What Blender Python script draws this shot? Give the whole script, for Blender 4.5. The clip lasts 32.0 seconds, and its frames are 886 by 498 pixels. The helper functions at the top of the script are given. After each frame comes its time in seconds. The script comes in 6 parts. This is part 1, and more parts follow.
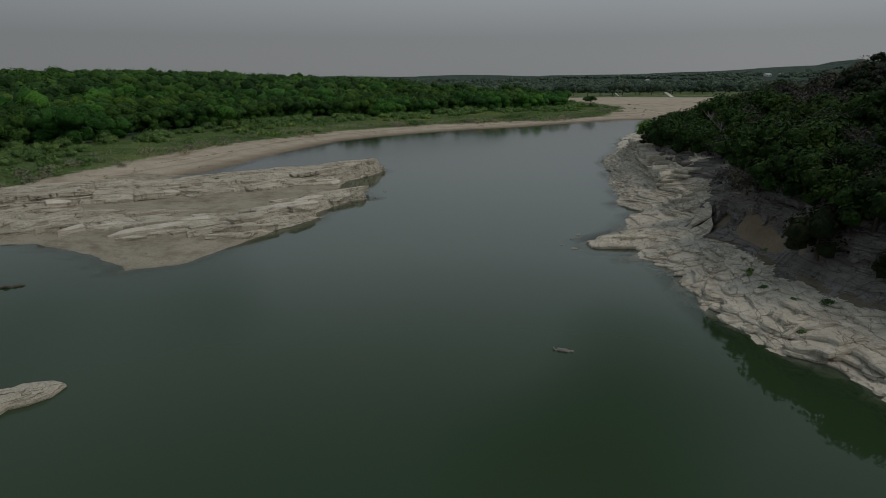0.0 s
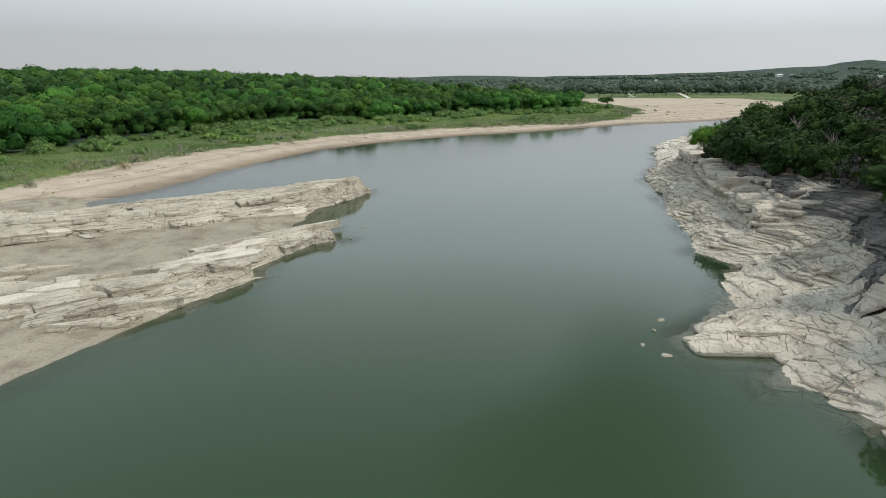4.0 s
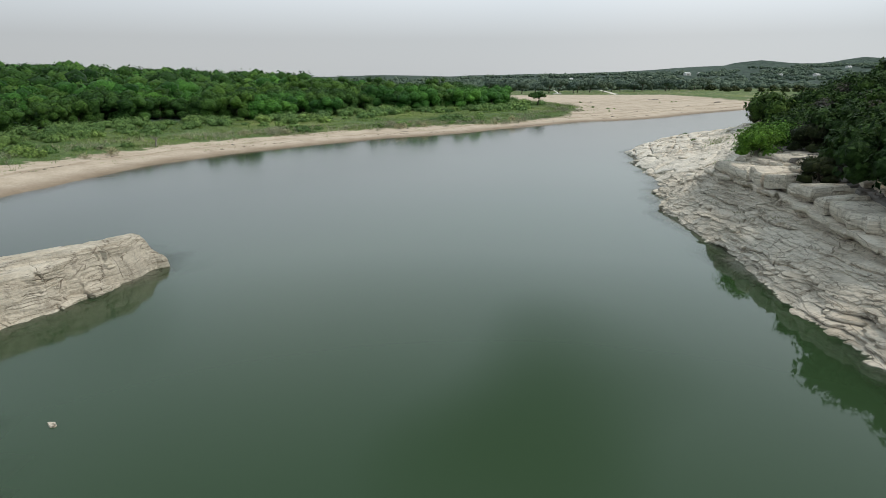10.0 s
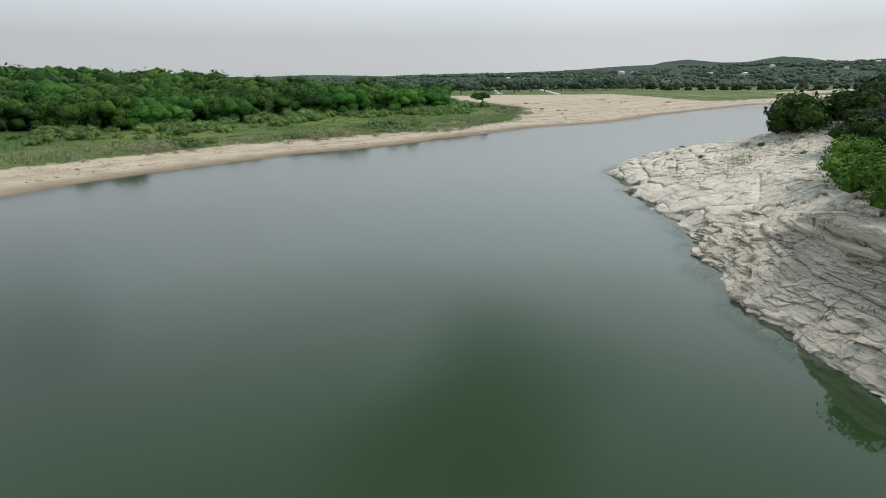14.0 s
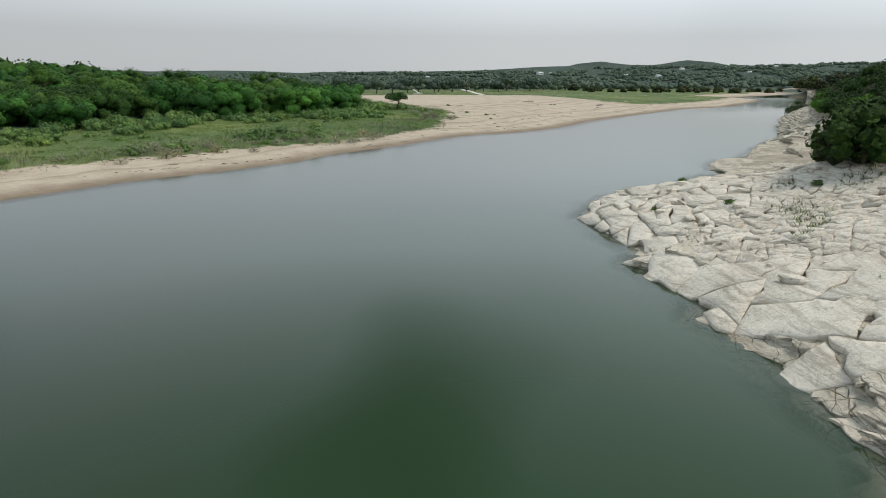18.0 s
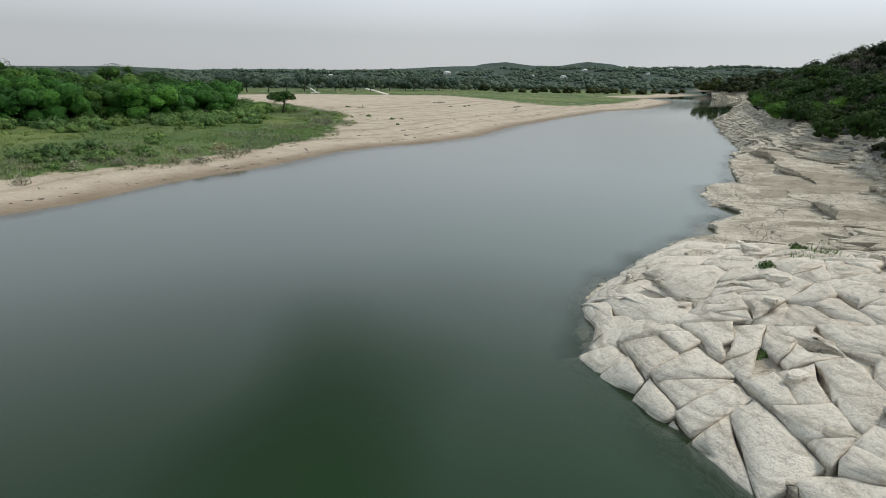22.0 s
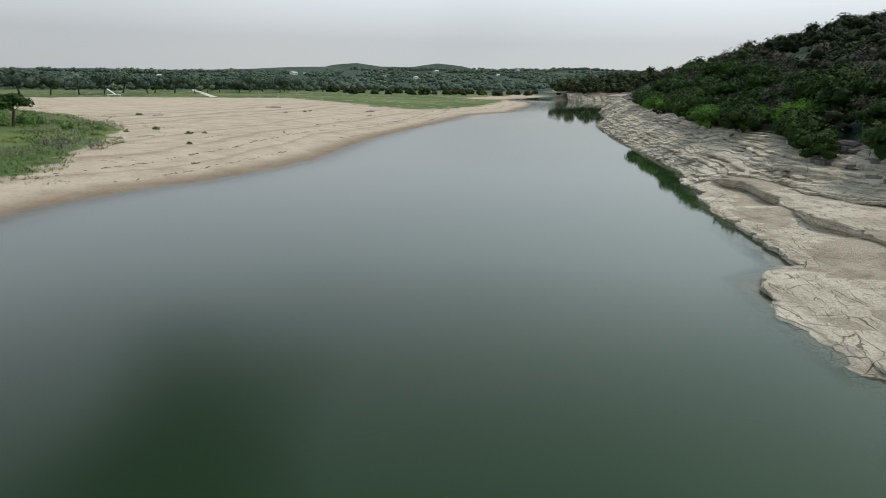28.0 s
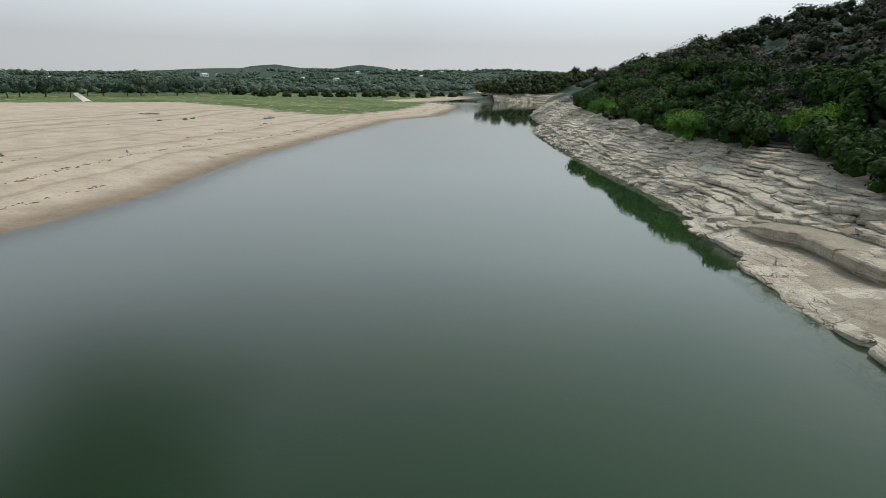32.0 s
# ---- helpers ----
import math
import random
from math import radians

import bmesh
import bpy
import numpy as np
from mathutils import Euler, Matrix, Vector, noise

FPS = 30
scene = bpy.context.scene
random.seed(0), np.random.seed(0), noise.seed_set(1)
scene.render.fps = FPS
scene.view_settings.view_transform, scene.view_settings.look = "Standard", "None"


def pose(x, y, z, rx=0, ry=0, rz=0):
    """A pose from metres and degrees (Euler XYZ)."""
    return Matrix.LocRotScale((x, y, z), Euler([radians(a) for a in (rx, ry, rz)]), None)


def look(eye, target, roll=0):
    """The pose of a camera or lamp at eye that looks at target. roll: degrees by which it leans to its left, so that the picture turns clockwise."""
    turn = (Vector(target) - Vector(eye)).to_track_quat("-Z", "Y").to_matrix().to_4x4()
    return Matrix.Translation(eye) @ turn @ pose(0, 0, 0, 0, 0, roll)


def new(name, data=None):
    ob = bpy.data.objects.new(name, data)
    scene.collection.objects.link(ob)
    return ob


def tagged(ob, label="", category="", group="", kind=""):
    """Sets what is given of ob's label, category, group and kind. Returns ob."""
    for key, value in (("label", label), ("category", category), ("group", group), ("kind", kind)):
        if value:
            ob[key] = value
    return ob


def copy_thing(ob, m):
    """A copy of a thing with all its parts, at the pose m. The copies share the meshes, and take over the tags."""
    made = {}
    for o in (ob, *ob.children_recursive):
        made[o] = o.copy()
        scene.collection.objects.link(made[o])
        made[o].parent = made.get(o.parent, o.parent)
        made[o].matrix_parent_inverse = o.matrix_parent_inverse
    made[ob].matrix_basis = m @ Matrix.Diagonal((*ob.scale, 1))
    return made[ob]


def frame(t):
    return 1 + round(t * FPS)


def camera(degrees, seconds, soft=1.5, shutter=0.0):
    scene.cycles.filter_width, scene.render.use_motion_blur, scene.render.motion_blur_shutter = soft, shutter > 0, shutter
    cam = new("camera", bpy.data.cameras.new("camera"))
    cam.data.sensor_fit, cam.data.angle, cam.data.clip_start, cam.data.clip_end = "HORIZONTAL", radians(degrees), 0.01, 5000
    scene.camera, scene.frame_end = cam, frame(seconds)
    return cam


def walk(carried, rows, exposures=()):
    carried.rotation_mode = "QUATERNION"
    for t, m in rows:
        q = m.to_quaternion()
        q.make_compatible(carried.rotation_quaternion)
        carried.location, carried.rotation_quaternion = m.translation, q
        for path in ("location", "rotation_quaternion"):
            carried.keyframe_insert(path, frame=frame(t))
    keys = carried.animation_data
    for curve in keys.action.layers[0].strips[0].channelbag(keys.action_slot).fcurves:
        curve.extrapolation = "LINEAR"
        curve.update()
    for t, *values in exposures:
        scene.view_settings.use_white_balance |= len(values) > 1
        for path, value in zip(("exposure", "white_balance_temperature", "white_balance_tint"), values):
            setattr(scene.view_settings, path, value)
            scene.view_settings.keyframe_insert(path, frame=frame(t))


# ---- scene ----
cam = camera(71.4, 32.0, 0.6)

PATH = [
    (0, (2.919, 1.322, 13.586), (2.854, 3.249, 13.053), -0.2),
    (0.5, (2.845, 4.395, 13.563), (2.778, 6.321, 13.029), -0.4),
    (1, (2.585, 7.292, 13.451), (2.521, 9.219, 12.919), -0.3),
    (1.5, (2.46, 10.206, 13.409), (2.395, 12.132, 12.875), -0.3),
    (2, (2.349, 13.131, 13.174), (2.284, 15.058, 12.644), -0.3),
    (2.5, (2.379, 16.122, 12.945), (2.309, 18.05, 12.417), -0.4),
    (4.5, (2.347, 25.554, 12.883), (2.273, 27.481, 12.351), -0.1),
    (5, (2.294, 28.581, 12.651), (2.232, 30.507, 12.118), -0.2),
    (5.5, (2.175, 31.642, 12.377), (2.157, 33.57, 11.844), -0.2),
    (6, (2.088, 34.709, 12.078), (2.145, 36.636, 11.545), -0.0),
    (6.5, (2.059, 37.788, 11.787), (2.177, 39.713, 11.255), 0.1),
    (7, (2.209, 40.893, 11.514), (2.353, 42.816, 10.983), 0.0),
    (7.5, (2.344, 43.955, 11.28), (2.506, 45.876, 10.748), 0.0),
    (8, (2.592, 46.91, 11.048), (2.759, 48.831, 10.517), -0.0),
    (8.5, (2.872, 49.879, 10.827), (3.043, 51.8, 10.297), -0.1),
    (9, (3.145, 52.843, 10.656), (3.321, 54.763, 10.125), -0.1),
    (9.5, (3.464, 55.816, 10.475), (3.641, 57.736, 9.946), -0.2),
    (10, (3.71, 58.806, 10.427), (3.893, 60.726, 9.897), -0.2),
    (10.5, (4.058, 61.895, 10.419), (4.265, 63.812, 9.889), -0.2),
    (11, (4.411, 64.95, 10.354), (4.688, 66.859, 9.824), -0.3),
    (11.5, (4.542, 67.766, 10.388), (4.866, 69.667, 9.857), -0.3),
    (12, (4.821, 70.648, 10.416), (5.171, 72.544, 9.884), -0.2),
    (12.5, (5.332, 73.649, 10.396), (5.696, 75.542, 9.865), -0.3),
    (13, (5.99, 76.632, 10.277), (6.359, 78.525, 9.747), -0.2),
    (13.5, (6.594, 79.618, 10.344), (6.962, 81.51, 9.813), -0.4),
    (15.5, (10.649, 91.588, 10.058), (11.068, 93.47, 9.526), 0.3),
    (16, (11.419, 94.74, 10.067), (11.885, 96.61, 9.533), 0.4),
    (16.5, (12.154, 97.834, 10.123), (12.67, 99.69, 9.587), 0.6),
    (17, (12.94, 100.891, 10.156), (13.498, 102.736, 9.619), 0.6),
    (17.5, (13.791, 103.952, 10.191), (14.378, 105.787, 9.655), 0.5),
    (18, (14.751, 107.061, 10.207), (15.365, 108.887, 9.671), 0.5),
    (18.5, (15.796, 110.21, 10.168), (16.443, 112.025, 9.631), 0.7),
    (19, (16.993, 113.45, 10.049), (17.686, 115.248, 9.513), 0.8),
    (19.5, (18.33, 116.64, 9.936), (19.07, 118.42, 9.4), 0.8),
    (20, (19.632, 119.672, 9.883), (20.403, 121.438, 9.347), 0.9),
    (20.5, (20.919, 122.618, 9.926), (21.718, 124.371, 9.389), 1.1),
    (21, (22.484, 125.736, 9.77), (23.309, 127.478, 9.235), 1.0),
    (21.5, (23.749, 128.515, 9.739), (24.603, 130.243, 9.203), 1.1),
    (22, (25.153, 131.255, 9.694), (26.031, 132.971, 9.16), 1.1),
    (22.5, (26.614, 134.048, 9.612), (27.517, 135.75, 9.077), 1.2),
    (23, (28.067, 136.75, 9.585), (28.993, 138.44, 9.052), 1.0),
    (23.5, (29.621, 139.38, 9.521), (30.575, 141.055, 8.988), 1.1),
    (24, (31.132, 141.876, 9.472), (32.116, 143.534, 8.941), 1.0),
    (24.5, (32.83, 144.424, 9.387), (33.85, 146.061, 8.858), 1.0),
    (25, (34.548, 146.891, 9.33), (35.601, 148.508, 8.803), 1.0),
    (25.5, (36.232, 149.291, 9.256), (37.315, 150.888, 8.73), 1.0),
    (27.5, (42.778, 158.359, 9.086), (44.0, 159.854, 8.563), 1.3),
    (28, (44.648, 160.407, 9.059), (45.898, 161.879, 8.538), 1.2),
    (28.5, (46.6, 162.548, 9.011), (47.878, 163.996, 8.492), 1.2),
    (29, (48.694, 164.686, 9.073), (49.999, 166.111, 8.554), 1.0),
    (29.5, (50.975, 166.73, 9.094), (52.307, 168.129, 8.576), 0.9),
    (30, (53.046, 168.748, 9.111), (54.404, 170.122, 8.593), 0.9),
    (30.5, (55.238, 170.669, 9.047), (56.619, 172.02, 8.531), 0.9),
    (31, (57.307, 172.583, 9.016), (58.707, 173.915, 8.501), 0.9),
    (31.5, (59.358, 174.436, 8.944), (60.769, 175.758, 8.431), 1.0),
    (32, (61.313, 176.218, 8.941), (62.729, 177.534, 8.429), 1.0),
]
EXPOSURES = [(0.0, -1.45), (0.5, -1.1), (1.0, -0.7), (1.5, -0.46), (2.0, -0.26), (2.5, -0.09), (3.5, 0.02), (13.0, 0.02), (22.0, -0.13), (32.0, -0.13)]
walk(cam, [(t, look(eye, target, roll)) for t, eye, target, roll in PATH], EXPOSURES)

# ---------------------------------------------------------------- light
SUN_AZ, SUN_EL = radians(105), radians(52)
world = bpy.data.worlds.new("overcast_sky")
scene.world = world
world.use_nodes = True
wn, wl = world.node_tree.nodes, world.node_tree.links
wn.clear()
w_out = wn.new("ShaderNodeOutputWorld")
w_bg = wn.new("ShaderNodeBackground")
w_sky = wn.new("ShaderNodeTexSky")
w_sky.sky_type = "NISHITA"
w_sky.sun_disc = False
w_sky.sun_elevation, w_sky.sun_rotation = SUN_EL, SUN_AZ
w_co = wn.new("ShaderNodeTexCoord")
w_map = wn.new("ShaderNodeMapping")
w_map.inputs["Scale"].default_value = (1.0, 1.0, 1.3)
w_map.inputs["Location"].default_value = (39.5, 1.1, -19.6)
w_noise = wn.new("ShaderNodeTexNoise")
w_noise.inputs["Scale"].default_value = 2.2
w_noise.inputs["Detail"].default_value = 1
w_noise.inputs["Roughness"].default_value = 0.3
w_ramp = wn.new("ShaderNodeValToRGB")
w_ramp.color_ramp.elements[0].position, w_ramp.color_ramp.elements[0].color = 0.25, (0.8, 0.95, 0.85, 1)
w_ramp.color_ramp.elements[1].position, w_ramp.color_ramp.elements[1].color = 0.74, (6.0, 6.15, 6.25, 1)
for w_at, w_tone in ((0.5, (5.2, 5.5, 5.7, 1)), (0.56, (5.5, 5.75, 5.95, 1))):
    w_ramp.color_ramp.elements.new(w_at).color = w_tone
w_mix = wn.new("ShaderNodeMixRGB")
w_mix.inputs[0].default_value = 0.93
wl.new(w_co.outputs["Generated"], w_map.inputs["Vector"])
wl.new(w_map.outputs["Vector"], w_noise.inputs["Vector"])
wl.new(w_noise.outputs["Fac"], w_ramp.inputs["Fac"])
wl.new(w_sky.outputs["Color"], w_mix.inputs[1])
w_sep = wn.new("ShaderNodeSeparateXYZ")
wl.new(w_co.outputs["Generated"], w_sep.inputs["Vector"])
w_high = wn.new("ShaderNodeMapRange")
for w_key, w_value in (("From Min", 0.2), ("From Max", 0.36), ("To Min", 0.3), ("To Max", 1.0)):
    w_high.inputs[w_key].default_value = w_value
wl.new(w_sep.outputs["Z"], w_high.inputs["Value"])
w_even = wn.new("ShaderNodeMixRGB")
w_even.inputs[1].default_value = (5.45, 5.7, 5.9, 1)
wl.new(w_high.outputs["Result"], w_even.inputs[0])
wl.new(w_ramp.outputs["Color"], w_even.inputs[2])
wl.new(w_even.outputs["Color"], w_mix.inputs[2])
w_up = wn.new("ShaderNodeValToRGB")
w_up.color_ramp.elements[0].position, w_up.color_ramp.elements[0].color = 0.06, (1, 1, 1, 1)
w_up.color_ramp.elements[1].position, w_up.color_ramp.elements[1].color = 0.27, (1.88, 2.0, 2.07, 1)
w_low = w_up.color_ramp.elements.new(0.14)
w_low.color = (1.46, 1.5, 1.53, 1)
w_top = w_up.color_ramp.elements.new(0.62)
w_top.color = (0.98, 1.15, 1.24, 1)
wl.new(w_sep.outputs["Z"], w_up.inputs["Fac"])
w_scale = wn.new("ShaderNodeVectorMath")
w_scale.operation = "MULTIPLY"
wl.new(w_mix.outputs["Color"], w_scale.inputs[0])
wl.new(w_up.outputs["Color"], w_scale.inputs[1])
w_dot = wn.new("ShaderNodeVectorMath")
w_dot.operation = "DOT_PRODUCT"
w_dot.inputs[1].default_value = (math.sin(SUN_AZ), math.cos(SUN_AZ), 0)
wl.new(w_co.outputs["Generated"], w_dot.inputs[0])
w_side = wn.new("ShaderNodeMath")
w_side.operation = "MULTIPLY_ADD"
w_side.inputs[1].default_value, w_side.inputs[2].default_value = 0.18, 0.9
wl.new(w_dot.outputs["Value"], w_side.inputs[0])
w_lit = wn.new("ShaderNodeVectorMath")
w_lit.operation = "SCALE"
wl.new(w_scale.outputs["Vector"], w_lit.inputs[0])
wl.new(w_side.outputs["Value"], w_lit.inputs["Scale"])
wl.new(w_lit.outputs["Vector"], w_bg.inputs["Color"])
w_bg.inputs["Strength"].default_value = 0.115
wl.new(w_bg.outputs["Background"], w_out.inputs["Surface"])

sun_data = bpy.data.lights.new("sun", "SUN")
sun_data.energy, sun_data.angle, sun_data.color = 2.1, radians(14), (1.0, 0.92, 0.8)
sun = new("sun", sun_data)
sun.matrix_world = look((math.sin(SUN_AZ) * 50, math.cos(SUN_AZ) * 50, math.tan(SUN_EL) * 50), (0, 0, 0))


# ---------------------------------------------------------------- noise and plan arithmetic
def lattice(ix, iy, seed):
    h = (ix.astype(np.int64) * 374761393 + iy.astype(np.int64) * 668265263 + seed * 982451653) & 0x7FFFFFFF
    h = ((h ^ (h >> 13)) * 1274126177) & 0x7FFFFFFF
    return ((h ^ (h >> 16)) & 0xFFFF) / 65535.0


def vnoise(x, y, seed=0):
    """Smooth value noise, 0 to 1."""
    ix, iy = np.floor(x), np.floor(y)
    fx, fy = x - ix, y - iy
    fx, fy = fx * fx * (3 - 2 * fx), fy * fy * (3 - 2 * fy)
    a, b = lattice(ix, iy, seed), lattice(ix + 1, iy, seed)
    c, d = lattice(ix, iy + 1, seed), lattice(ix + 1, iy + 1, seed)
    return (a * (1 - fx) + b * fx) * (1 - fy) + (c * (1 - fx) + d * fx) * fy


def fbm(x, y, seed=0, octaves=4):
    total, amp = 0, 0.5
    for k in range(octaves):
        total = total + amp * (vnoise(x * 2**k, y * 2**k, seed + k * 17) - 0.5)
        amp *= 0.5
    return total


def cells(x, y, seed=0):
    """Jittered cells: nearest and second distance, two random numbers of the cell, offset to its middle."""
    ix, iy = np.floor(x), np.floor(y)
    f1, f2 = np.full(x.shape, 9.0), np.full(x.shape, 9.0)
    ra, rb, ox, oy = (np.zeros(x.shape) for _ in range(4))
    for dx in (-1, 0, 1):
        for dy in (-1, 0, 1):
            cx, cy = ix + dx, iy + dy
            px = cx + 0.1 + 0.8 * lattice(cx, cy, seed + 1)
            py = cy + 0.1 + 0.8 * lattice(cx, cy, seed + 2)
            d = np.hypot(x - px, y - py)
            near = d < f1
            f2 = np.where(near, f1, np.minimum(f2, d))
            ra = np.where(near, lattice(cx, cy, seed + 3), ra)
            rb = np.where(near, lattice(cx, cy, seed + 4), rb)
            ox, oy = np.where(near, x - px, ox), np.where(near, y - py, oy)
            f1 = np.where(near, d, f1)
    return f1, f2, ra, rb, ox, oy


def smooth(a, b, v):
    k = np.clip((v - a) / (b - a), 0, 1)
    return k * k * (3 - 2 * k)


def line_distance(x, y, line, closed=False):
    """Distance to a line of points, the y of the nearest point on it, and (closed) whether inside."""
    pts = np.array(line, float)
    ends = np.roll(pts, -1, 0) if closed else pts[1:]
    starts = pts if closed else pts[:-1]
    best, foot = np.full(x.shape, 1e9), np.zeros(x.shape)
    inside = np.zeros(x.shape, bool)
    for (ax, ay), (bx, by) in zip(starts, ends):
        ux, uy = bx - ax, by - ay
        k = np.clip(((x - ax) * ux + (y - ay) * uy) / (ux * ux + uy * uy + 1e-9), 0, 1)
        d = (x - ax - k * ux) ** 2 + (y - ay - k * uy) ** 2
        near = d < best
        best, foot = np.where(near, d, best), np.where(near, ay + k * uy, foot)
        if by != ay:
            inside ^= ((ay > y) != (by > y)) & (x < ux * (y - ay) / uy + ax)
    return np.sqrt(best), foot, inside


# ---------------------------------------------------------------- plan (metres; the water is at z = 0)
LEFT_SHORE = [(-900, -700), (-90, -60), (-62, 20), (-46, 50), (-34, 51.5), (-27, 48.3), (-22, 44), (-18.8, 45.5), (-15.3, 54), (-12, 61.5),
    (-12.4, 64), (-10, 71), (-7.9, 72), (-10, 75.5), (-13.4, 77), (-13.4, 85), (-8.8, 94.6), (-12.5, 97.5), (-17, 90), (-23, 84.5), (-29, 79.5),
    (-36, 82), (-39, 88), (-36, 95), (-33, 112), (-30, 125), (-26, 140), (-18, 152.5), (-8, 163), (4, 174), (14, 179.5), (21, 184.5), (28, 192), (39, 200.5), (50, 211),
    (57, 215), (65, 217.3), (72, 221), (81, 227), (100, 245), (130, 267), (170, 297), (198, 307), (250, 346), (286, 377)]
LEFT_FAR = [(281, 396), (292, 416), (330, 432), (480, 520), (900, 640), (4800, 2500), (4800, 4800), (-4800, 4800), (-4800, -4800), (-900, -4800)]
RIGHT_SHORE = [(200, -900), (60, -100), (30, 0), (22, 24), (20, 30), (18.5, 32.6), (17.7, 37), (17.6, 41), (18, 44.5), (16.2, 48), (16.5, 51),
    (13.4, 50.4), (12.6, 53), (14.2, 54.4), (16.2, 56), (18.2, 59.2), (19.1, 62), (21.5, 66), (19.8, 69.3), (21.2, 73), (22.5, 80), (23.2, 87),
    (24, 92), (25.7, 100), (26.3, 106), (28, 111), (29.6, 116), (31, 117.6), (32.5, 122), (33.5, 126), (34.8, 130), (35.2, 135.8), (37.5, 136.8),
    (38.5, 143), (38.9, 147.3), (41.5, 149), (42.5, 151.5), (45, 153.2)]
RIGHT_FAR = [(52, 156.8), (57.5, 158.6), (61.5, 161.5), (66, 162.3), (67.5, 166), (71, 170), (74.3, 172.8), (78.6, 172.7), (82, 175.5),
    (85, 178.3), (90.4, 182.5), (100, 189.7), (109.5, 196), (118, 204), (130, 216), (145, 230), (165, 248), (174, 254.5), (195, 266), (231, 296),
    (275, 322), (314, 345), (402, 406), (352, 404), (346, 418), (480, 500), (900, 560), (4800, 2300), (4800, -4800), (200, -4800)]
FOREST_EDGE = [(-120, -100), (-95, 30), (-80, 80), (-70, 120), (-62, 150), (-53, 178), (-36, 196), (-17, 207), (-7, 224), (4, 240), (14, 241), (26, 250), (42, 256), (48, 276), (40, 320), (20, 420)]
GRASS_EDGE = [(-75, 20), (-56, 60), (-52, 75), (-50, 95), (-46, 118), (-38, 140), (-25, 162), (-7, 180), (10, 190), (27, 200), (41, 212.5), (53, 225), (62, 245),
    (68, 262), (66, 290), (50, 330)]
MEADOW = [(-300, 352), (60, 366), (120, 378), (146, 374), (158, 345), (157, 315), (168, 288), (300, 330), (420, 480), (400, 700), (-300, 700)]
# rows of the right bank: y on the shore, then heights 2, 5, 8, 12, 20 and 50 m from the water
BANK_D = (0, 2, 5, 6.3, 7.4, 12, 20, 50, 120)
BANK = [(-50, 1, 1.8, 4, 7.4, 10.6, 17), (20, 1, 1.8, 4, 7.4, 10.6, 17), (45, 0.8, 1.5, 5, 7, 9.6, 16), (53, 0.4, 0.9, 3.5, 6.5, 9, 16), (60, 0.4, 1.1, 3, 6.2, 8.5, 16),
    (68, 1, 2.6, 4.6, 6, 8, 15), (85, 1.4, 3.3, 4.8, 5.5, 7.5, 15), (95, 1.6, 4, 5, 5.5, 7.5, 14), (106, 1.5, 3.8, 5, 5.4, 7, 13),
    (115, 1.1, 2.4, 3.6, 4.5, 6, 12), (133, 0.9, 1.6, 2.2, 3.3, 5, 11), (150, 1.2, 2.2, 2.8, 3.5, 5, 12), (159, 0.4, 0.8, 1.2, 1.9, 5, 15),
    (163, 0.35, 0.65, 0.85, 1.25, 5, 17), (172, 0.35, 0.6, 0.8, 1.1, 5, 20), (182, 0.5, 0.8, 1.0, 1.3, 6, 20), (188, 0.6, 0.9, 1.7, 2.8, 7, 20), (193, 0.9, 1.8, 2.9, 3.9, 7.5, 19), (200, 1.3, 2.6, 4.0, 4.8, 8.5, 18), (215, 1.2, 2.4, 4, 5.4, 9.5, 18),
    (255, 1.5, 3, 4.5, 6, 10.5, 19), (300, 2, 4, 5, 6.5, 10, 15), (392, 2, 4, 5, 6, 7, 8), (400, 3.0, 3.8, 4.4, 5.5, 8, 12), (412, 3.0, 3.8, 4.4, 5.5, 8, 12), (430, 1, 2, 2.5, 3, 4, 6), (900, 1, 2, 2.5, 3, 4, 6)]
BANK_Y = np.array([r[0] for r in BANK], float)
BANK_Z = np.array([(0, r[1], r[2], r[2] + (0.15 if r[0] < 62 else 0.35) * (r[3] - r[2]), r[3], r[4], r[5] + 1.0, r[6] + 3.0, r[6] * 1.5) for r in BANK], float)
# y on the shore and how far from the water the scrub begins there
SCRUB = [(-50, 6.4), (20, 6.4), (45, 6.6), (53, 8.4), (62, 8.6), (68, 7.2), (85, 6.4), (100, 6.6), (110, 9), (118, 13), (135, 16), (150, 16), (165, 15), (182, 15), (187, 13), (190, 10.8), (193, 9.2), (197, 7.9), (202, 6.9), (218, 7.4), (250, 8.4), (500, 9)]


def scrub_from(fy):
    return np.interp(fy, [r[0] for r in SCRUB], [r[1] for r in SCRUB])



def bank_height(d, y):
    """Height of the right bank, d metres from the water beside the shore's y."""
    k = np.clip(np.searchsorted(BANK_Y, y) - 1, 0, len(BANK_Y) - 2)
    u = np.clip((y - BANK_Y[k]) / (BANK_Y[k + 1] - BANK_Y[k]), 0, 1)
    z = np.zeros(d.shape)
    for i in range(len(BANK_D) - 1):
        lo = BANK_Z[k, i] * (1 - u) + BANK_Z[k + 1, i] * u
        hi = BANK_Z[k, i + 1] * (1 - u) + BANK_Z[k + 1, i + 1] * u
        f = np.clip((d - BANK_D[i]) / (BANK_D[i + 1] - BANK_D[i]), 0, 1)
        z = np.where(d >= BANK_D[i], lo + (hi - lo) * f, z)
    return z


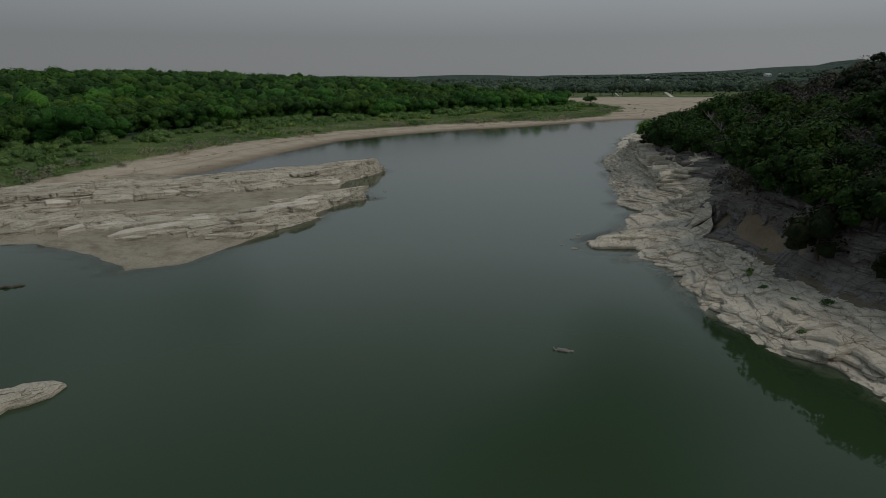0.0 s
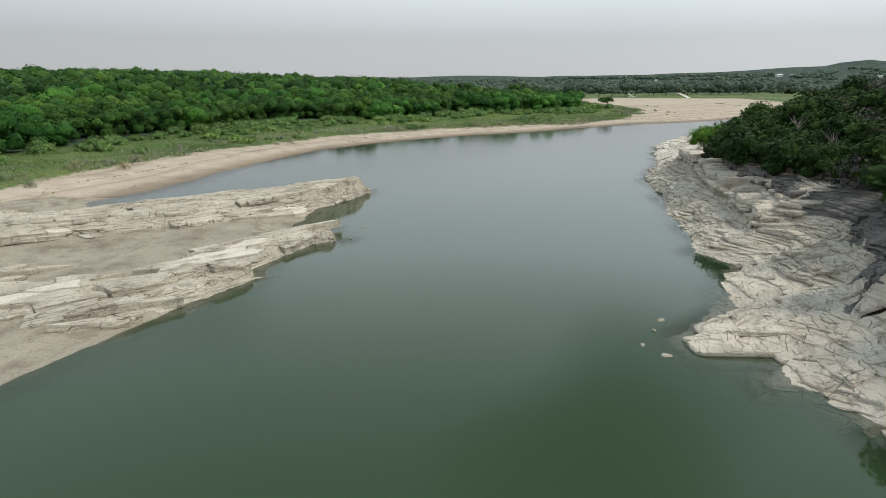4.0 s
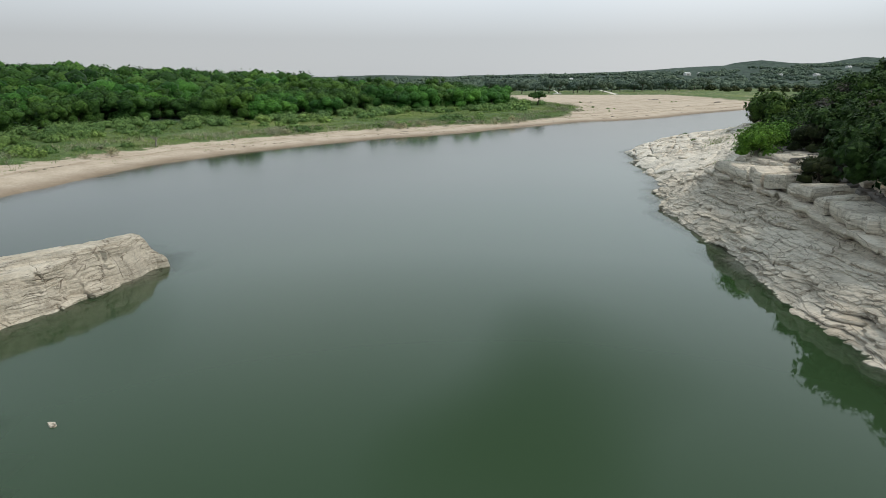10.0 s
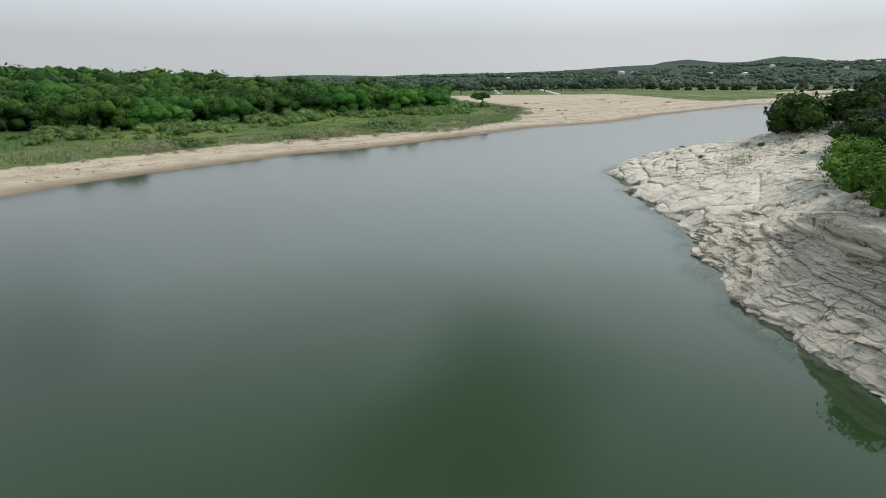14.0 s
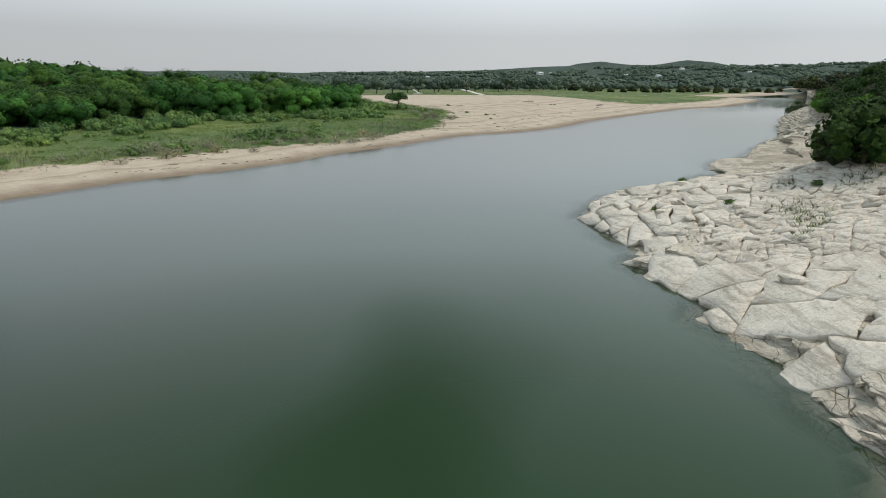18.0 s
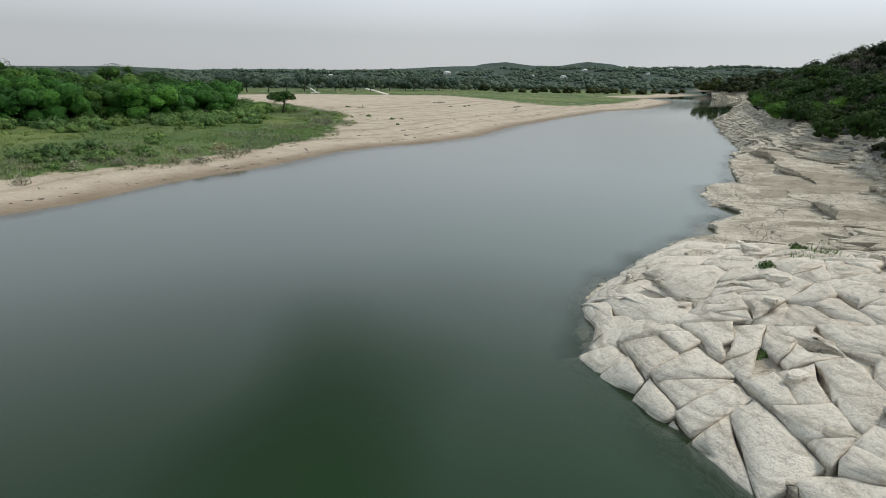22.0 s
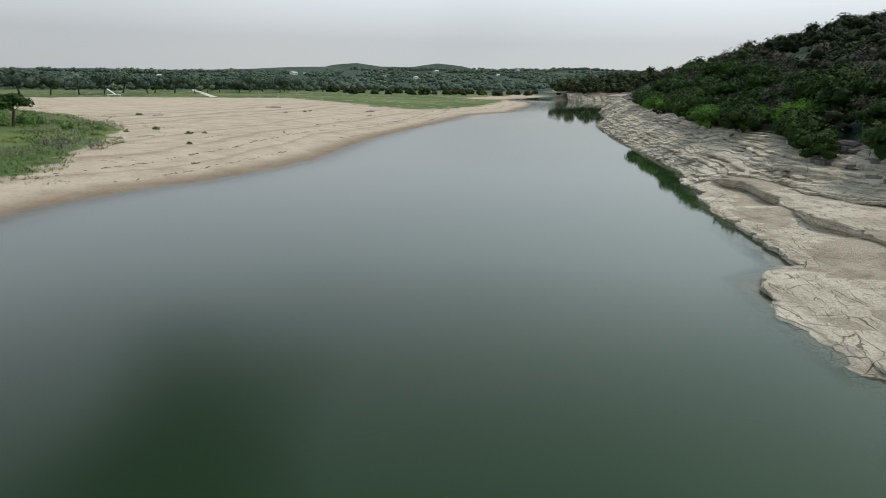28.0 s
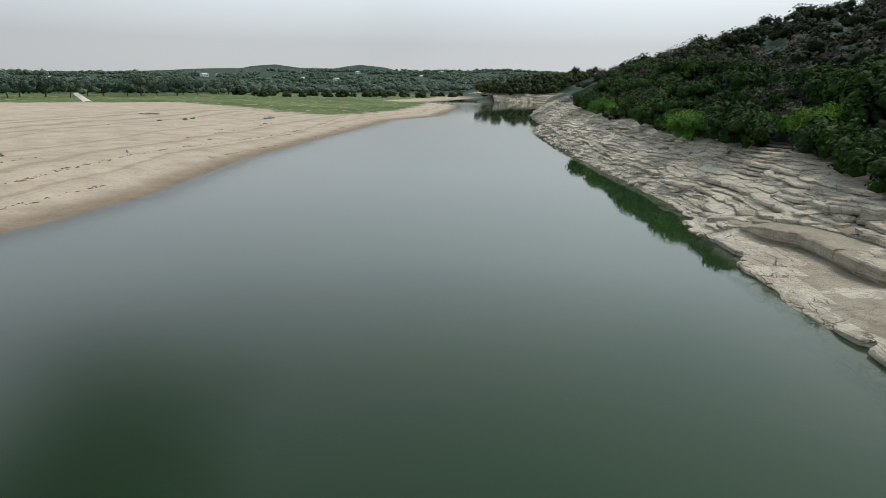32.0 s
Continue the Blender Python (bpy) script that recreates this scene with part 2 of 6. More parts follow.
def plan(x, y):
    """What the plan says of places: signed shore distances (left, right; positive on land), y on the right shore, forest and grass depth."""
    dl, _, il = line_distance(x, y, LEFT_SHORE + LEFT_FAR, True)
    dr, fy, ir = line_distance(x, y, RIGHT_SHORE + RIGHT_FAR, True)
    return np.where(il, dl, -dl), np.where(ir, dr, -dr), fy


def side(x, y, line):
    """Signed distance to an open line that runs from behind the camera to far away: positive on its left."""
    d, _, inside = line_distance(x, y, line + [(-4800, 4800), (-4800, -4800)], True)
    edge = line_distance(x, y, line)[0]
    return np.where(inside, edge, -edge)


def ground_height(x, y):
    """Height of the ground sheet, and its zones."""
    dl, dr, fy = plan(x, y)
    forest, grass = side(x, y, FOREST_EDGE), side(x, y, GRASS_EDGE)
    far = smooth(330, 420, y - 0.25 * x + 40)
    left = np.minimum(0.085 * np.maximum(dl, 0), 0.9 + 0.02 * np.maximum(dl, 0))
    left = np.minimum(left, 2.6) + smooth(0, 25, forest) * 0.6
    left = left + smooth(0, 260, forest) * smooth(120, -60, x) * 8.0 + fbm(x / 22, y / 22, 9, 4) * 0.7 * smooth(2, 12, dl)
    peninsula = smooth(-6, -14, y - 100 + 0.0 * x) * smooth(-50, -42, x)
    left = np.where(peninsula > 0, left * (1 - peninsula) + peninsula * np.minimum(left, 0.55), left)
    right = bank_height(np.maximum(dr, 0), fy)
    turn = np.degrees(np.arctan2(x, y - 100))
    hills = smooth(620, 1750, np.hypot(x, y)) * (16 + 22 * smooth(0, 40, turn) + 30 * fbm(x / 500, y / 500, 31, 3))
    hills = hills + 24 * np.exp(-(((x - 1174) / 95) ** 2 + ((y - 2001) / 150) ** 2)) + 20 * np.exp(-(((x - 1375) / 80) ** 2 + ((y - 1734) / 120) ** 2)) + 7 * np.exp(-(((x - 1300) / 380) ** 2 + ((y - 1850) / 250) ** 2))
    shallow = smooth(0.4, 0.75, vnoise(x / 30, y / 30, 77))
    bed = -0.10 * np.maximum(-np.maximum(dl, dr), 0) * (1.2 + 2 * shallow)
    steep = np.maximum(-dr, 0) * 0.45
    bed = np.where(-dr < -dl, -np.maximum(steep, -bed), bed)
    z = np.where(dl > 0, left, np.where(dr > 0, right, np.maximum(bed, -5)))
    z = z + np.where((dl > 0) | (dr > 0), np.maximum(hills, 0), 0)
    return z, dl, dr, fy, forest, grass, far


# ---------------------------------------------------------------- mesh helpers
def mesh_from(name, verts, faces, material, smooth_faces=False):
    me = bpy.data.meshes.new(name)
    verts, faces = np.asarray(verts, np.float32), np.asarray(faces, np.int32)
    me.vertices.add(len(verts))
    me.vertices.foreach_set("co", verts.ravel())
    n = faces.shape[1]
    me.loops.add(faces.size)
    me.loops.foreach_set("vertex_index", faces.ravel())
    me.polygons.add(len(faces))
    me.polygons.foreach_set("loop_start", np.arange(0, faces.size, n, dtype=np.int32))
    me.polygons.foreach_set("use_smooth", np.full(len(faces), smooth_faces))
    me.update(calc_edges=True)
    if material:
        me.materials.append(material)
    return me


def attribute(me, name, values):
    a = me.attributes.new(name, "FLOAT", "POINT")
    a.data.foreach_set("value", np.asarray(values, np.float32).ravel())


def grid_faces(nx, ny, keep=None):
    i = np.arange(nx * ny).reshape(ny, nx)
    f = np.stack([i[:-1, :-1], i[:-1, 1:], i[1:, 1:], i[1:, :-1]], -1).reshape(-1, 4)
    return f if keep is None else f[keep.reshape(-1)]


def compact(verts, faces, *extra):
    used = np.unique(faces)
    back = np.zeros(len(verts), np.int64)
    back[used] = np.arange(len(used))
    return (verts[used], back[faces], *(e[used] for e in extra))


def part(name, me, parent, label=""):
    ob = new(name, me)
    ob.parent = parent
    if label:
        tagged(ob, label=label)
    return ob


# ---------------------------------------------------------------- materials
def material(name):
    m = bpy.data.materials.new(name)
    m.use_nodes = True
    nodes, links = m.node_tree.nodes, m.node_tree.links
    return m, nodes, links, nodes["Principled BSDF"]


def add_noise(nodes, links, scale, detail=4, rough=0.55, coords=None, stretch=None):
    n = nodes.new("ShaderNodeTexNoise")
    n.inputs["Scale"].default_value, n.inputs["Detail"].default_value, n.inputs["Roughness"].default_value = scale, detail, rough
    if coords:
        if stretch:
            mp = nodes.new("ShaderNodeMapping")
            mp.inputs["Scale"].default_value = stretch
            links.new(coords, mp.inputs["Vector"])
            coords = mp.outputs["Vector"]
        links.new(coords, n.inputs["Vector"])
    return n.outputs["Fac"]


def ramp(nodes, links, fac, stops):
    r = nodes.new("ShaderNodeValToRGB")
    e = r.color_ramp.elements
    while len(e) < len(stops):
        e.new(0.5)
    for k, (p, c) in enumerate(stops):
        e[k].position, e[k].color = p, (*c, 1)
    links.new(fac, r.inputs["Fac"])
    return r.outputs["Color"]


def blend(nodes, links, fac, a, b, mode="MIX"):
    n = nodes.new("ShaderNodeMixRGB")
    n.blend_type = mode
    for k, value in enumerate((fac, a, b)):
        if hasattr(value, "links"):
            links.new(value, n.inputs[k])
        else:
            n.inputs[k].default_value = value if k == 0 else (*value, 1)
    return n.outputs["Color"]


def arithmetic(nodes, links, op, a, b, clamp=False):
    n = nodes.new("ShaderNodeMath")
    n.operation, n.use_clamp = op, clamp
    for value, socket in ((a, n.inputs[0]), (b, n.inputs[1])):
        if hasattr(value, "links"):
            links.new(value, socket)
        else:
            socket.default_value = value
    return n.outputs[0]


def add_bump(nodes, links, bsdf, height, strength, distance):
    b = nodes.new("ShaderNodeBump")
    b.inputs["Strength"].default_value, b.inputs["Distance"].default_value = strength, distance
    links.new(height, b.inputs["Height"])
    links.new(b.outputs["Normal"], bsdf.inputs["Normal"])


def world_coords(nodes):
    return nodes.new("ShaderNodeNewGeometry").outputs["Position"]


def named(nodes, name):
    a = nodes.new("ShaderNodeAttribute")
    a.attribute_name = name
    return a.outputs["Fac"]


def leaf_material(name, dark, light, vary=1.0):
    """Foliage: each clump and each tree takes its own tone."""
    m, n, l, b = material(name)
    geo = n.new("ShaderNodeNewGeometry")
    info = n.new("ShaderNodeObjectInfo")
    tone = ramp(n, l, geo.outputs["Random Per Island"], [(0.0, dark), (1.0, light)])
    big = add_noise(n, l, 0.06, 3, 0.6, geo.outputs["Position"])
    var = blend(n, l, 0.8, tone, ramp(n, l, big, [(0.3, (0.62, 0.66, 0.62)), (0.7, (1.25, 1.2, 1.05))]), "MULTIPLY")
    tree = ramp(n, l, named(n, "tone"), [(0.0, (0.55, 0.62, 0.6)), (0.5, (1, 1, 1)), (1.0, (1.5, 1.35, 1.1))])
    var = blend(n, l, 0.85 * vary, var, tree, "MULTIPLY")
    own = blend(n, l, 0.7, var, ramp(n, l, info.outputs["Random"], [(0.0, (0.7, 0.75, 0.8)), (0.5, (1, 1, 1)), (1.0, (1.25, 1.12, 0.9))]), "MULTIPLY")
    # shade in the gaps between leaves, painted as dark spots of noise
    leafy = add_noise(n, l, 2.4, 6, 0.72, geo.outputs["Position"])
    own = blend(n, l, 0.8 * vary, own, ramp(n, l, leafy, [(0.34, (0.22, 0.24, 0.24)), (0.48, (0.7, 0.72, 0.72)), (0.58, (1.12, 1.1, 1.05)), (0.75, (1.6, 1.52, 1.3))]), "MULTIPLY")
    add_bump(n, l, b, leafy, 1.0, 0.6)
    l.new(own, b.inputs["Base Color"])
    b.inputs["Roughness"].default_value = 0.65
    b.inputs["Specular IOR Level"].default_value = 0.12
    return m


def rock_material(name, pale, mid, dark, layered=1.0, strike=40, joints=1.0, relief=0.8):
    """Limestone: grain, bedding, stains, and fine dark joints that run along the strike (degrees) of the beds."""
    m, n, l, b = material(name)
    co = world_coords(n)
    info = n.new("ShaderNodeObjectInfo")
    fine = add_noise(n, l, 5.5, 8, 0.65, co)
    coarse = add_noise(n, l, 0.35, 5, 0.6, co)
    strata = add_noise(n, l, 1.0, 6, 0.7, co, (0.3, 0.3, 7.0))
    col = blend(n, l, 0.75, ramp(n, l, coarse, [(0.32, mid), (0.62, pale)]), ramp(n, l, strata, [(0.34, (0.5, 0.47, 0.43)), (0.52, (1, 1, 1))]), "MULTIPLY")
    col = blend(n, l, 0.7, col, ramp(n, l, fine, [(0.3, (0.62, 0.6, 0.57)), (0.45, (0.98, 0.98, 0.98)), (0.7, (1.1, 1.09, 1.08))]), "MULTIPLY")
    stain = add_noise(n, l, 1.3, 6, 0.75, co, (1, 1, 0.35))
    col = blend(n, l, ramp(n, l, stain, [(0.55, (0, 0, 0)), (0.72, (0.75, 0.75, 0.75))]), col, dark)
    col = blend(n, l, 0.35, col, ramp(n, l, info.outputs["Random"], [(0, (0.84, 0.83, 0.81)), (1, (1.08, 1.08, 1.07))]), "MULTIPLY")
    warp = n.new("ShaderNodeTexNoise")
    warp.inputs["Scale"].default_value, warp.inputs["Detail"].default_value = 0.9, 3
    l.new(co, warp.inputs["Vector"])
    bent = n.new("ShaderNodeVectorMath")
    bent.operation = "MULTIPLY_ADD"
    bent.inputs[1].default_value = (0.55, 0.55, 0.25)
    l.new(warp.outputs["Color"], bent.inputs[0])
    l.new(co, bent.inputs[2])
    depth = None
    for scale, stretch, wide, rare in ((0.5, (0.36, 1.5, 4.0), 0.014, 0.42), (1.0, (0.26, 1.6, 5.0), 0.024, 0.44), (0.24, (1.5, 0.7, 1.0), 0.006, 0.42)):
        turned = n.new("ShaderNodeVectorRotate")
        turned.rotation_type = "Z_AXIS"
        turned.inputs["Angle"].default_value = -radians(strike)
        l.new(bent.outputs["Vector"], turned.inputs["Vector"])
        mp = n.new("ShaderNodeMapping")
        mp.inputs["Scale"].default_value = stretch
        l.new(turned.outputs["Vector"], mp.inputs["Vector"])
        joint = n.new("ShaderNodeTexVoronoi")
        joint.feature = "DISTANCE_TO_EDGE"
        joint.inputs["Scale"].default_value = scale
        l.new(mp.outputs["Vector"], joint.inputs["Vector"])
        shut = ramp(n, l, add_noise(n, l, 0.5 * scale + 0.25, 3, 0.5, co), [(rare, (0, 0, 0)), (rare + 0.1, (1, 1, 1))])
        line = arithmetic(n, l, "MAXIMUM", ramp(n, l, joint.outputs["Distance"], [(0.15 * wide, (0, 0, 0)), (wide, (1, 1, 1))]), shut)
        depth = line if depth is None else arithmetic(n, l, "MULTIPLY", depth, line)
    depth = arithmetic(n, l, "MAXIMUM", depth, 1.0 - joints)
    col = blend(n, l, depth, blend(n, l, 1.0, col, (0.42, 0.38, 0.34), "MULTIPLY"), col)
    l.new(col, b.inputs["Base Color"])
    b.inputs["Roughness"].default_value = 0.9
    b.inputs["Specular IOR Level"].default_value = 0.2
    add_bump(n, l, b, arithmetic(n, l, "ADD", arithmetic(n, l, "ADD", fine, arithmetic(n, l, "MULTIPLY", strata, layered)), depth), relief, 0.25)
    return m


ROCK = rock_material("limestone", (0.74, 0.67, 0.56), (0.58, 0.515, 0.42), (0.2, 0.162, 0.125), strike=40)
ROCK_BANK = rock_material("bank_limestone", (0.85, 0.765, 0.65), (0.69, 0.61, 0.505), (0.27, 0.215, 0.165), strike=80, joints=0.7)
ROCK_PALE = rock_material("pale_limestone", (0.86, 0.785, 0.685), (0.76, 0.685, 0.59), (0.42, 0.355, 0.285), 0.3, strike=50, joints=0.14, relief=0.6)
SOIL = rock_material("rusty_soil", (0.25, 0.205, 0.16), (0.18, 0.145, 0.115), (0.12, 0.08, 0.055), 0.1, joints=0.0)
MUD = rock_material("dried_mud", (0.5, 0.44, 0.35), (0.4, 0.35, 0.275), (0.25, 0.21, 0.165), 0.1, joints=0.0)
ROCK_GREY = rock_material("weathered_limestone", (0.33, 0.305, 0.285), (0.2, 0.185, 0.175), (0.07, 0.065, 0.06))


def ground_material():
    m, n, l, b = material("river_ground")
    co = world_coords(n)
    fine = add_noise(n, l, 3.0, 8, 0.7, co)
    mid = add_noise(n, l, 0.3, 6, 0.6, co)
    big = add_noise(n, l, 0.035, 5, 0.6, co)
    sand = blend(n, l, 0.6, ramp(n, l, mid, [(0.3, (0.43, 0.35, 0.27)), (0.65, (0.57, 0.485, 0.39))]), ramp(n, l, fine, [(0.3, (0.7, 0.68, 0.65)), (0.6, (1.06, 1.05, 1.04))]), "MULTIPLY")
    lines = n.new("ShaderNodeTexNoise")
    lines.noise_dimensions = "1D"
    lines.inputs["Scale"].default_value = 1.0
    lines.inputs["Detail"].default_value = 4
    l.new(arithmetic(n, l, "ADD", arithmetic(n, l, "MULTIPLY", named(n, "dist"), 0.3), arithmetic(n, l, "MULTIPLY", big, 3.0)), lines.inputs["W"])
    sand = blend(n, l, 0.6, sand, ramp(n, l, lines.outputs["Fac"], [(0.36, (0.7, 0.66, 0.62)), (0.45, (1, 1, 1)), (0.62, (1.08, 1.08, 1.08))]), "MULTIPLY")
    wet = blend(n, l, named(n, "wet"), sand, blend(n, l, 1.0, sand, (0.5, 0.46, 0.42), "MULTIPLY"))
    turf = blend(n, l, mid, (0.05, 0.105, 0.03), (0.16, 0.205, 0.08))
    turf = blend(n, l, 0.7, turf, ramp(n, l, big, [(0.36, (0.5, 0.66, 0.46)), (0.5, (1, 1, 1)), (0.64, (1.75, 1.4, 1.2))]), "MULTIPLY")
    turf = blend(n, l, 0.85, turf, ramp(n, l, fine, [(0.36, (0.35, 0.37, 0.33)), (0.5, (0.95, 0.95, 0.95)), (0.62, (1.45, 1.4, 1.35))]), "MULTIPLY")
    # mottled ground of woods and hills; its bluish tint is painted-in distance haze
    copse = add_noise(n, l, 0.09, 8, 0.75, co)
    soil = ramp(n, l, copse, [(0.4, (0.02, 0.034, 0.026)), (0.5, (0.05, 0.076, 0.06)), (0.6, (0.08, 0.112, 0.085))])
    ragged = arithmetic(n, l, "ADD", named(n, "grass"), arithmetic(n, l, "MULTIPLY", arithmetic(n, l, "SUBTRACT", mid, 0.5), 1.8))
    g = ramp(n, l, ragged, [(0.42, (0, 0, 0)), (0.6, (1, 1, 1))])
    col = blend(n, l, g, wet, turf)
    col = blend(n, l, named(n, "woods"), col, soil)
    l.new(col, b.inputs["Base Color"])
    b.inputs["Roughness"].default_value = 0.95
    b.inputs["Specular IOR Level"].default_value = 0.15
    add_bump(n, l, b, fine, 0.4, 0.12)
    return m


def water_material():
    """Still, murky green water: clear over the shallows, dense over the deep."""
    m, n, l, b = material("river_water")
    co = world_coords(n)
    tone = add_noise(n, l, 0.02, 3, 0.5, co)
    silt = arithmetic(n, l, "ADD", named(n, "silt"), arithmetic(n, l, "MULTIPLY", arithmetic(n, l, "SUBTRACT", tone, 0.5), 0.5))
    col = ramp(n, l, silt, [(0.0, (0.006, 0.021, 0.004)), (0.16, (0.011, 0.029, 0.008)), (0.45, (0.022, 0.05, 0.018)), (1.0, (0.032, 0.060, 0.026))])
    l.new(col, b.inputs["Base Color"])
    l.new(arithmetic(n, l, "ADD", arithmetic(n, l, "MULTIPLY", named(n, "ruffle"), 0.12), 0.03), b.inputs["Roughness"])
    b.inputs["IOR"].default_value = 1.33
    l.new(named(n, "murk"), b.inputs["Alpha"])
    ripple = add_noise(n, l, 1.6, 4, 0.6, co, (1.0, 0.55, 1.0))
    slow = add_noise(n, l, 0.12, 3, 0.5, co)
    add_bump(n, l, b, arithmetic(n, l, "MULTIPLY", ripple, slow), 0.05, 0.06)
    return m


GROUND = ground_material()
WATER = water_material()
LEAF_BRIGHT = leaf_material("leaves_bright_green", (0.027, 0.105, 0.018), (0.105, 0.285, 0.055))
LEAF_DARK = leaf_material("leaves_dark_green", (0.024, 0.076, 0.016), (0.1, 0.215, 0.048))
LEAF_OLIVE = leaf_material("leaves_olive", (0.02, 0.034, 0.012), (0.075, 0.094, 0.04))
# paler and bluer than near leaves: distance haze put into the colour
LEAF_FAR_HAZED = leaf_material("hazed_far_leaves", (0.082, 0.128, 0.108), (0.15, 0.205, 0.17), 0.5)
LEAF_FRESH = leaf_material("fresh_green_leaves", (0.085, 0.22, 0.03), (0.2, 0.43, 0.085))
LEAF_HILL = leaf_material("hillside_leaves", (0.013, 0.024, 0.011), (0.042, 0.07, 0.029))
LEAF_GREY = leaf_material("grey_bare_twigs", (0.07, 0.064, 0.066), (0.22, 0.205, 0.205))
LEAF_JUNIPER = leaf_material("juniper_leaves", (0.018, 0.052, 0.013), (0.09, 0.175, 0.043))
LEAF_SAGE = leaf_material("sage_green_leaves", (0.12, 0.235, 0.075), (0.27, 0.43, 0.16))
GRASS = leaf_material("grass_blades", (0.12, 0.23, 0.06), (0.31, 0.42, 0.16), 0.7)
GRASS_DRY = leaf_material("dry_grass_blades", (0.34, 0.34, 0.24), (0.58, 0.56, 0.44), 0.3)


def bark_material(name, a, b_col):
    m, n, l, b = material(name)
    co = world_coords(n)
    grain = add_noise(n, l, 4.0, 6, 0.7, co, (3, 3, 0.6))
    l.new(ramp(n, l, grain, [(0.3, a), (0.7, b_col)]), b.inputs["Base Color"])
    b.inputs["Roughness"].default_value = 0.9
    add_bump(n, l, b, grain, 0.5, 0.03)
    return m


BARK = bark_material("bark", (0.05, 0.04, 0.03), (0.14, 0.115, 0.09))
DEADWOOD = bark_material("bleached_wood", (0.16, 0.14, 0.125), (0.34, 0.31, 0.28))

# ---------------------------------------------------------------- ground sheet and water
def axis(lo, hi, step, out, fine=0.0):
    """Grid lines, even from lo to hi and wider beyond; on the far side at most fine apart within 2.4 km."""
    inner = list(np.arange(lo, hi + step / 2, step))
    a, b, k = [], [], step
    p = lo
    while p > -out:
        k *= 1.17
        p -= k
        a.append(p)
    p, k = hi, step
    while p < out:
        k *= 1.17
        if fine and p < 2400:
            k = min(k, fine)
        p += k
        b.append(p)
    return np.array(a[::-1] + inner + b)


gx, gy = np.meshgrid(axis(-110, 300, 1.9, 4500, 55), axis(-30, 420, 1.9, 4500, 55))
gz, g_dl, g_dr, g_fy, g_forest, g_grass, g_far = ground_height(gx, gy)
in_rock = smooth(-3.0, -1.0, g_dr) * smooth(17, 14, g_dr) * smooth(5, 20, g_fy) * smooth(300, 290, g_fy)
in_isle = smooth(-3.0, -1.0, g_dl) * smooth(-47, -44, gx) * smooth(104, 101, gy) * (gx < 0) * smooth(95, 92, gy - 0.4 * (gx + 30))
in_rock = np.maximum(in_rock, smooth(-3.0, -1.0, g_dr) * smooth(14, 11, g_dr) * (gx > 335) * (gx < 425) * (gy > 385) * (gy < 440))
gz = gz - 1.2 * in_rock - 0.9 * in_isle
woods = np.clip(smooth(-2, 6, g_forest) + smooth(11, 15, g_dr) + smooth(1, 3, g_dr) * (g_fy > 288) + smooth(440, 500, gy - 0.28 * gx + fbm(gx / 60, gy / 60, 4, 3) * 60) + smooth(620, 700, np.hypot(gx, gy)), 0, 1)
md, _, m_in = line_distance(gx, gy, MEADOW, True)
meadow = smooth(-7, 7, np.where(m_in, md, -md) + fbm(gx / 25, gy / 25, 12, 3) * 14) * smooth(9, 17, g_dl)
grass = np.clip(smooth(-3, 3, g_grass) + 0.72 * meadow, 0, 1) * (g_dl > 0)
ground_me = mesh_from("ground", np.stack([gx, gy, gz], -1).reshape(-1, 3), grid_faces(gx.shape[1], gx.shape[0]), GROUND, True)
attribute(ground_me, "grass", grass)
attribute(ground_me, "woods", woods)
attribute(ground_me, "dist", np.clip(g_dl, 0, 60))
attribute(ground_me, "wet", 1 - smooth(0.6, 4.2, g_dl))
ground = tagged(new("ground", ground_me), "sandy river bank and grassland reaching to low hills", "ground", kind="structure")

wx, wy = np.meshgrid(axis(-70, 300, 2.0, 4500), axis(-40, 420, 2.0, 4500))
wz = ground_height(wx, wy)[0]
flat = np.stack([wx, wy, np.zeros(wx.shape)], -1).reshape(-1, 3)
low = (wz < 1.2)
keep = low[:-1, :-1] | low[1:, 1:] | low[:-1, 1:] | low[1:, :-1]
wv, wf, wd = compact(flat, grid_faces(wx.shape[1], wx.shape[0], keep), np.clip(1 - np.exp(np.minimum(wz, 0) * 8.0), 0.5, 1).ravel())
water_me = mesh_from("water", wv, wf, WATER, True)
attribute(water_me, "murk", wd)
attribute(water_me, "ruffle", smooth(6, 40, -plan(wv[:, 0], wv[:, 1])[1]) * (0.55 + 0.45 * smooth(2, 30, -plan(wv[:, 0], wv[:, 1])[0])))
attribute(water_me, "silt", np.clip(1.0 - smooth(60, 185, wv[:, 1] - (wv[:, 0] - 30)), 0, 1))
water = tagged(new("water", water_me), "calm murky green river water reflecting the sky", "water", kind="structure")


# ---------------------------------------------------------------- bedrock of the banks
def right_base(x, y):
    """Height of the solid rock of the right bank, its distance from the water, and y on the shore."""
    dl, dr, fy = plan(x, y)
    edge = dr + fbm(x / 2.2, y / 2.2, 91, 4) * (0.2 + 1.4 * smooth(3.0, 0.6, dr))
    massive = smooth(64, 72, fy) * smooth(116, 106, fy) * 0.9 * (smooth(3.9, 4.5, edge) - smooth(1.0, 6.5, edge))
    return massive + np.where(edge > 0, bank_height(np.maximum(edge, 0), fy), edge * 0.9), dr, fy


def right_level(x, y):
    base, dr, fy = right_base(x, y)
    return base + fbm(x / 12, y / 12, 51, 3) * 0.3 * smooth(0, 3, dr), dr, fy


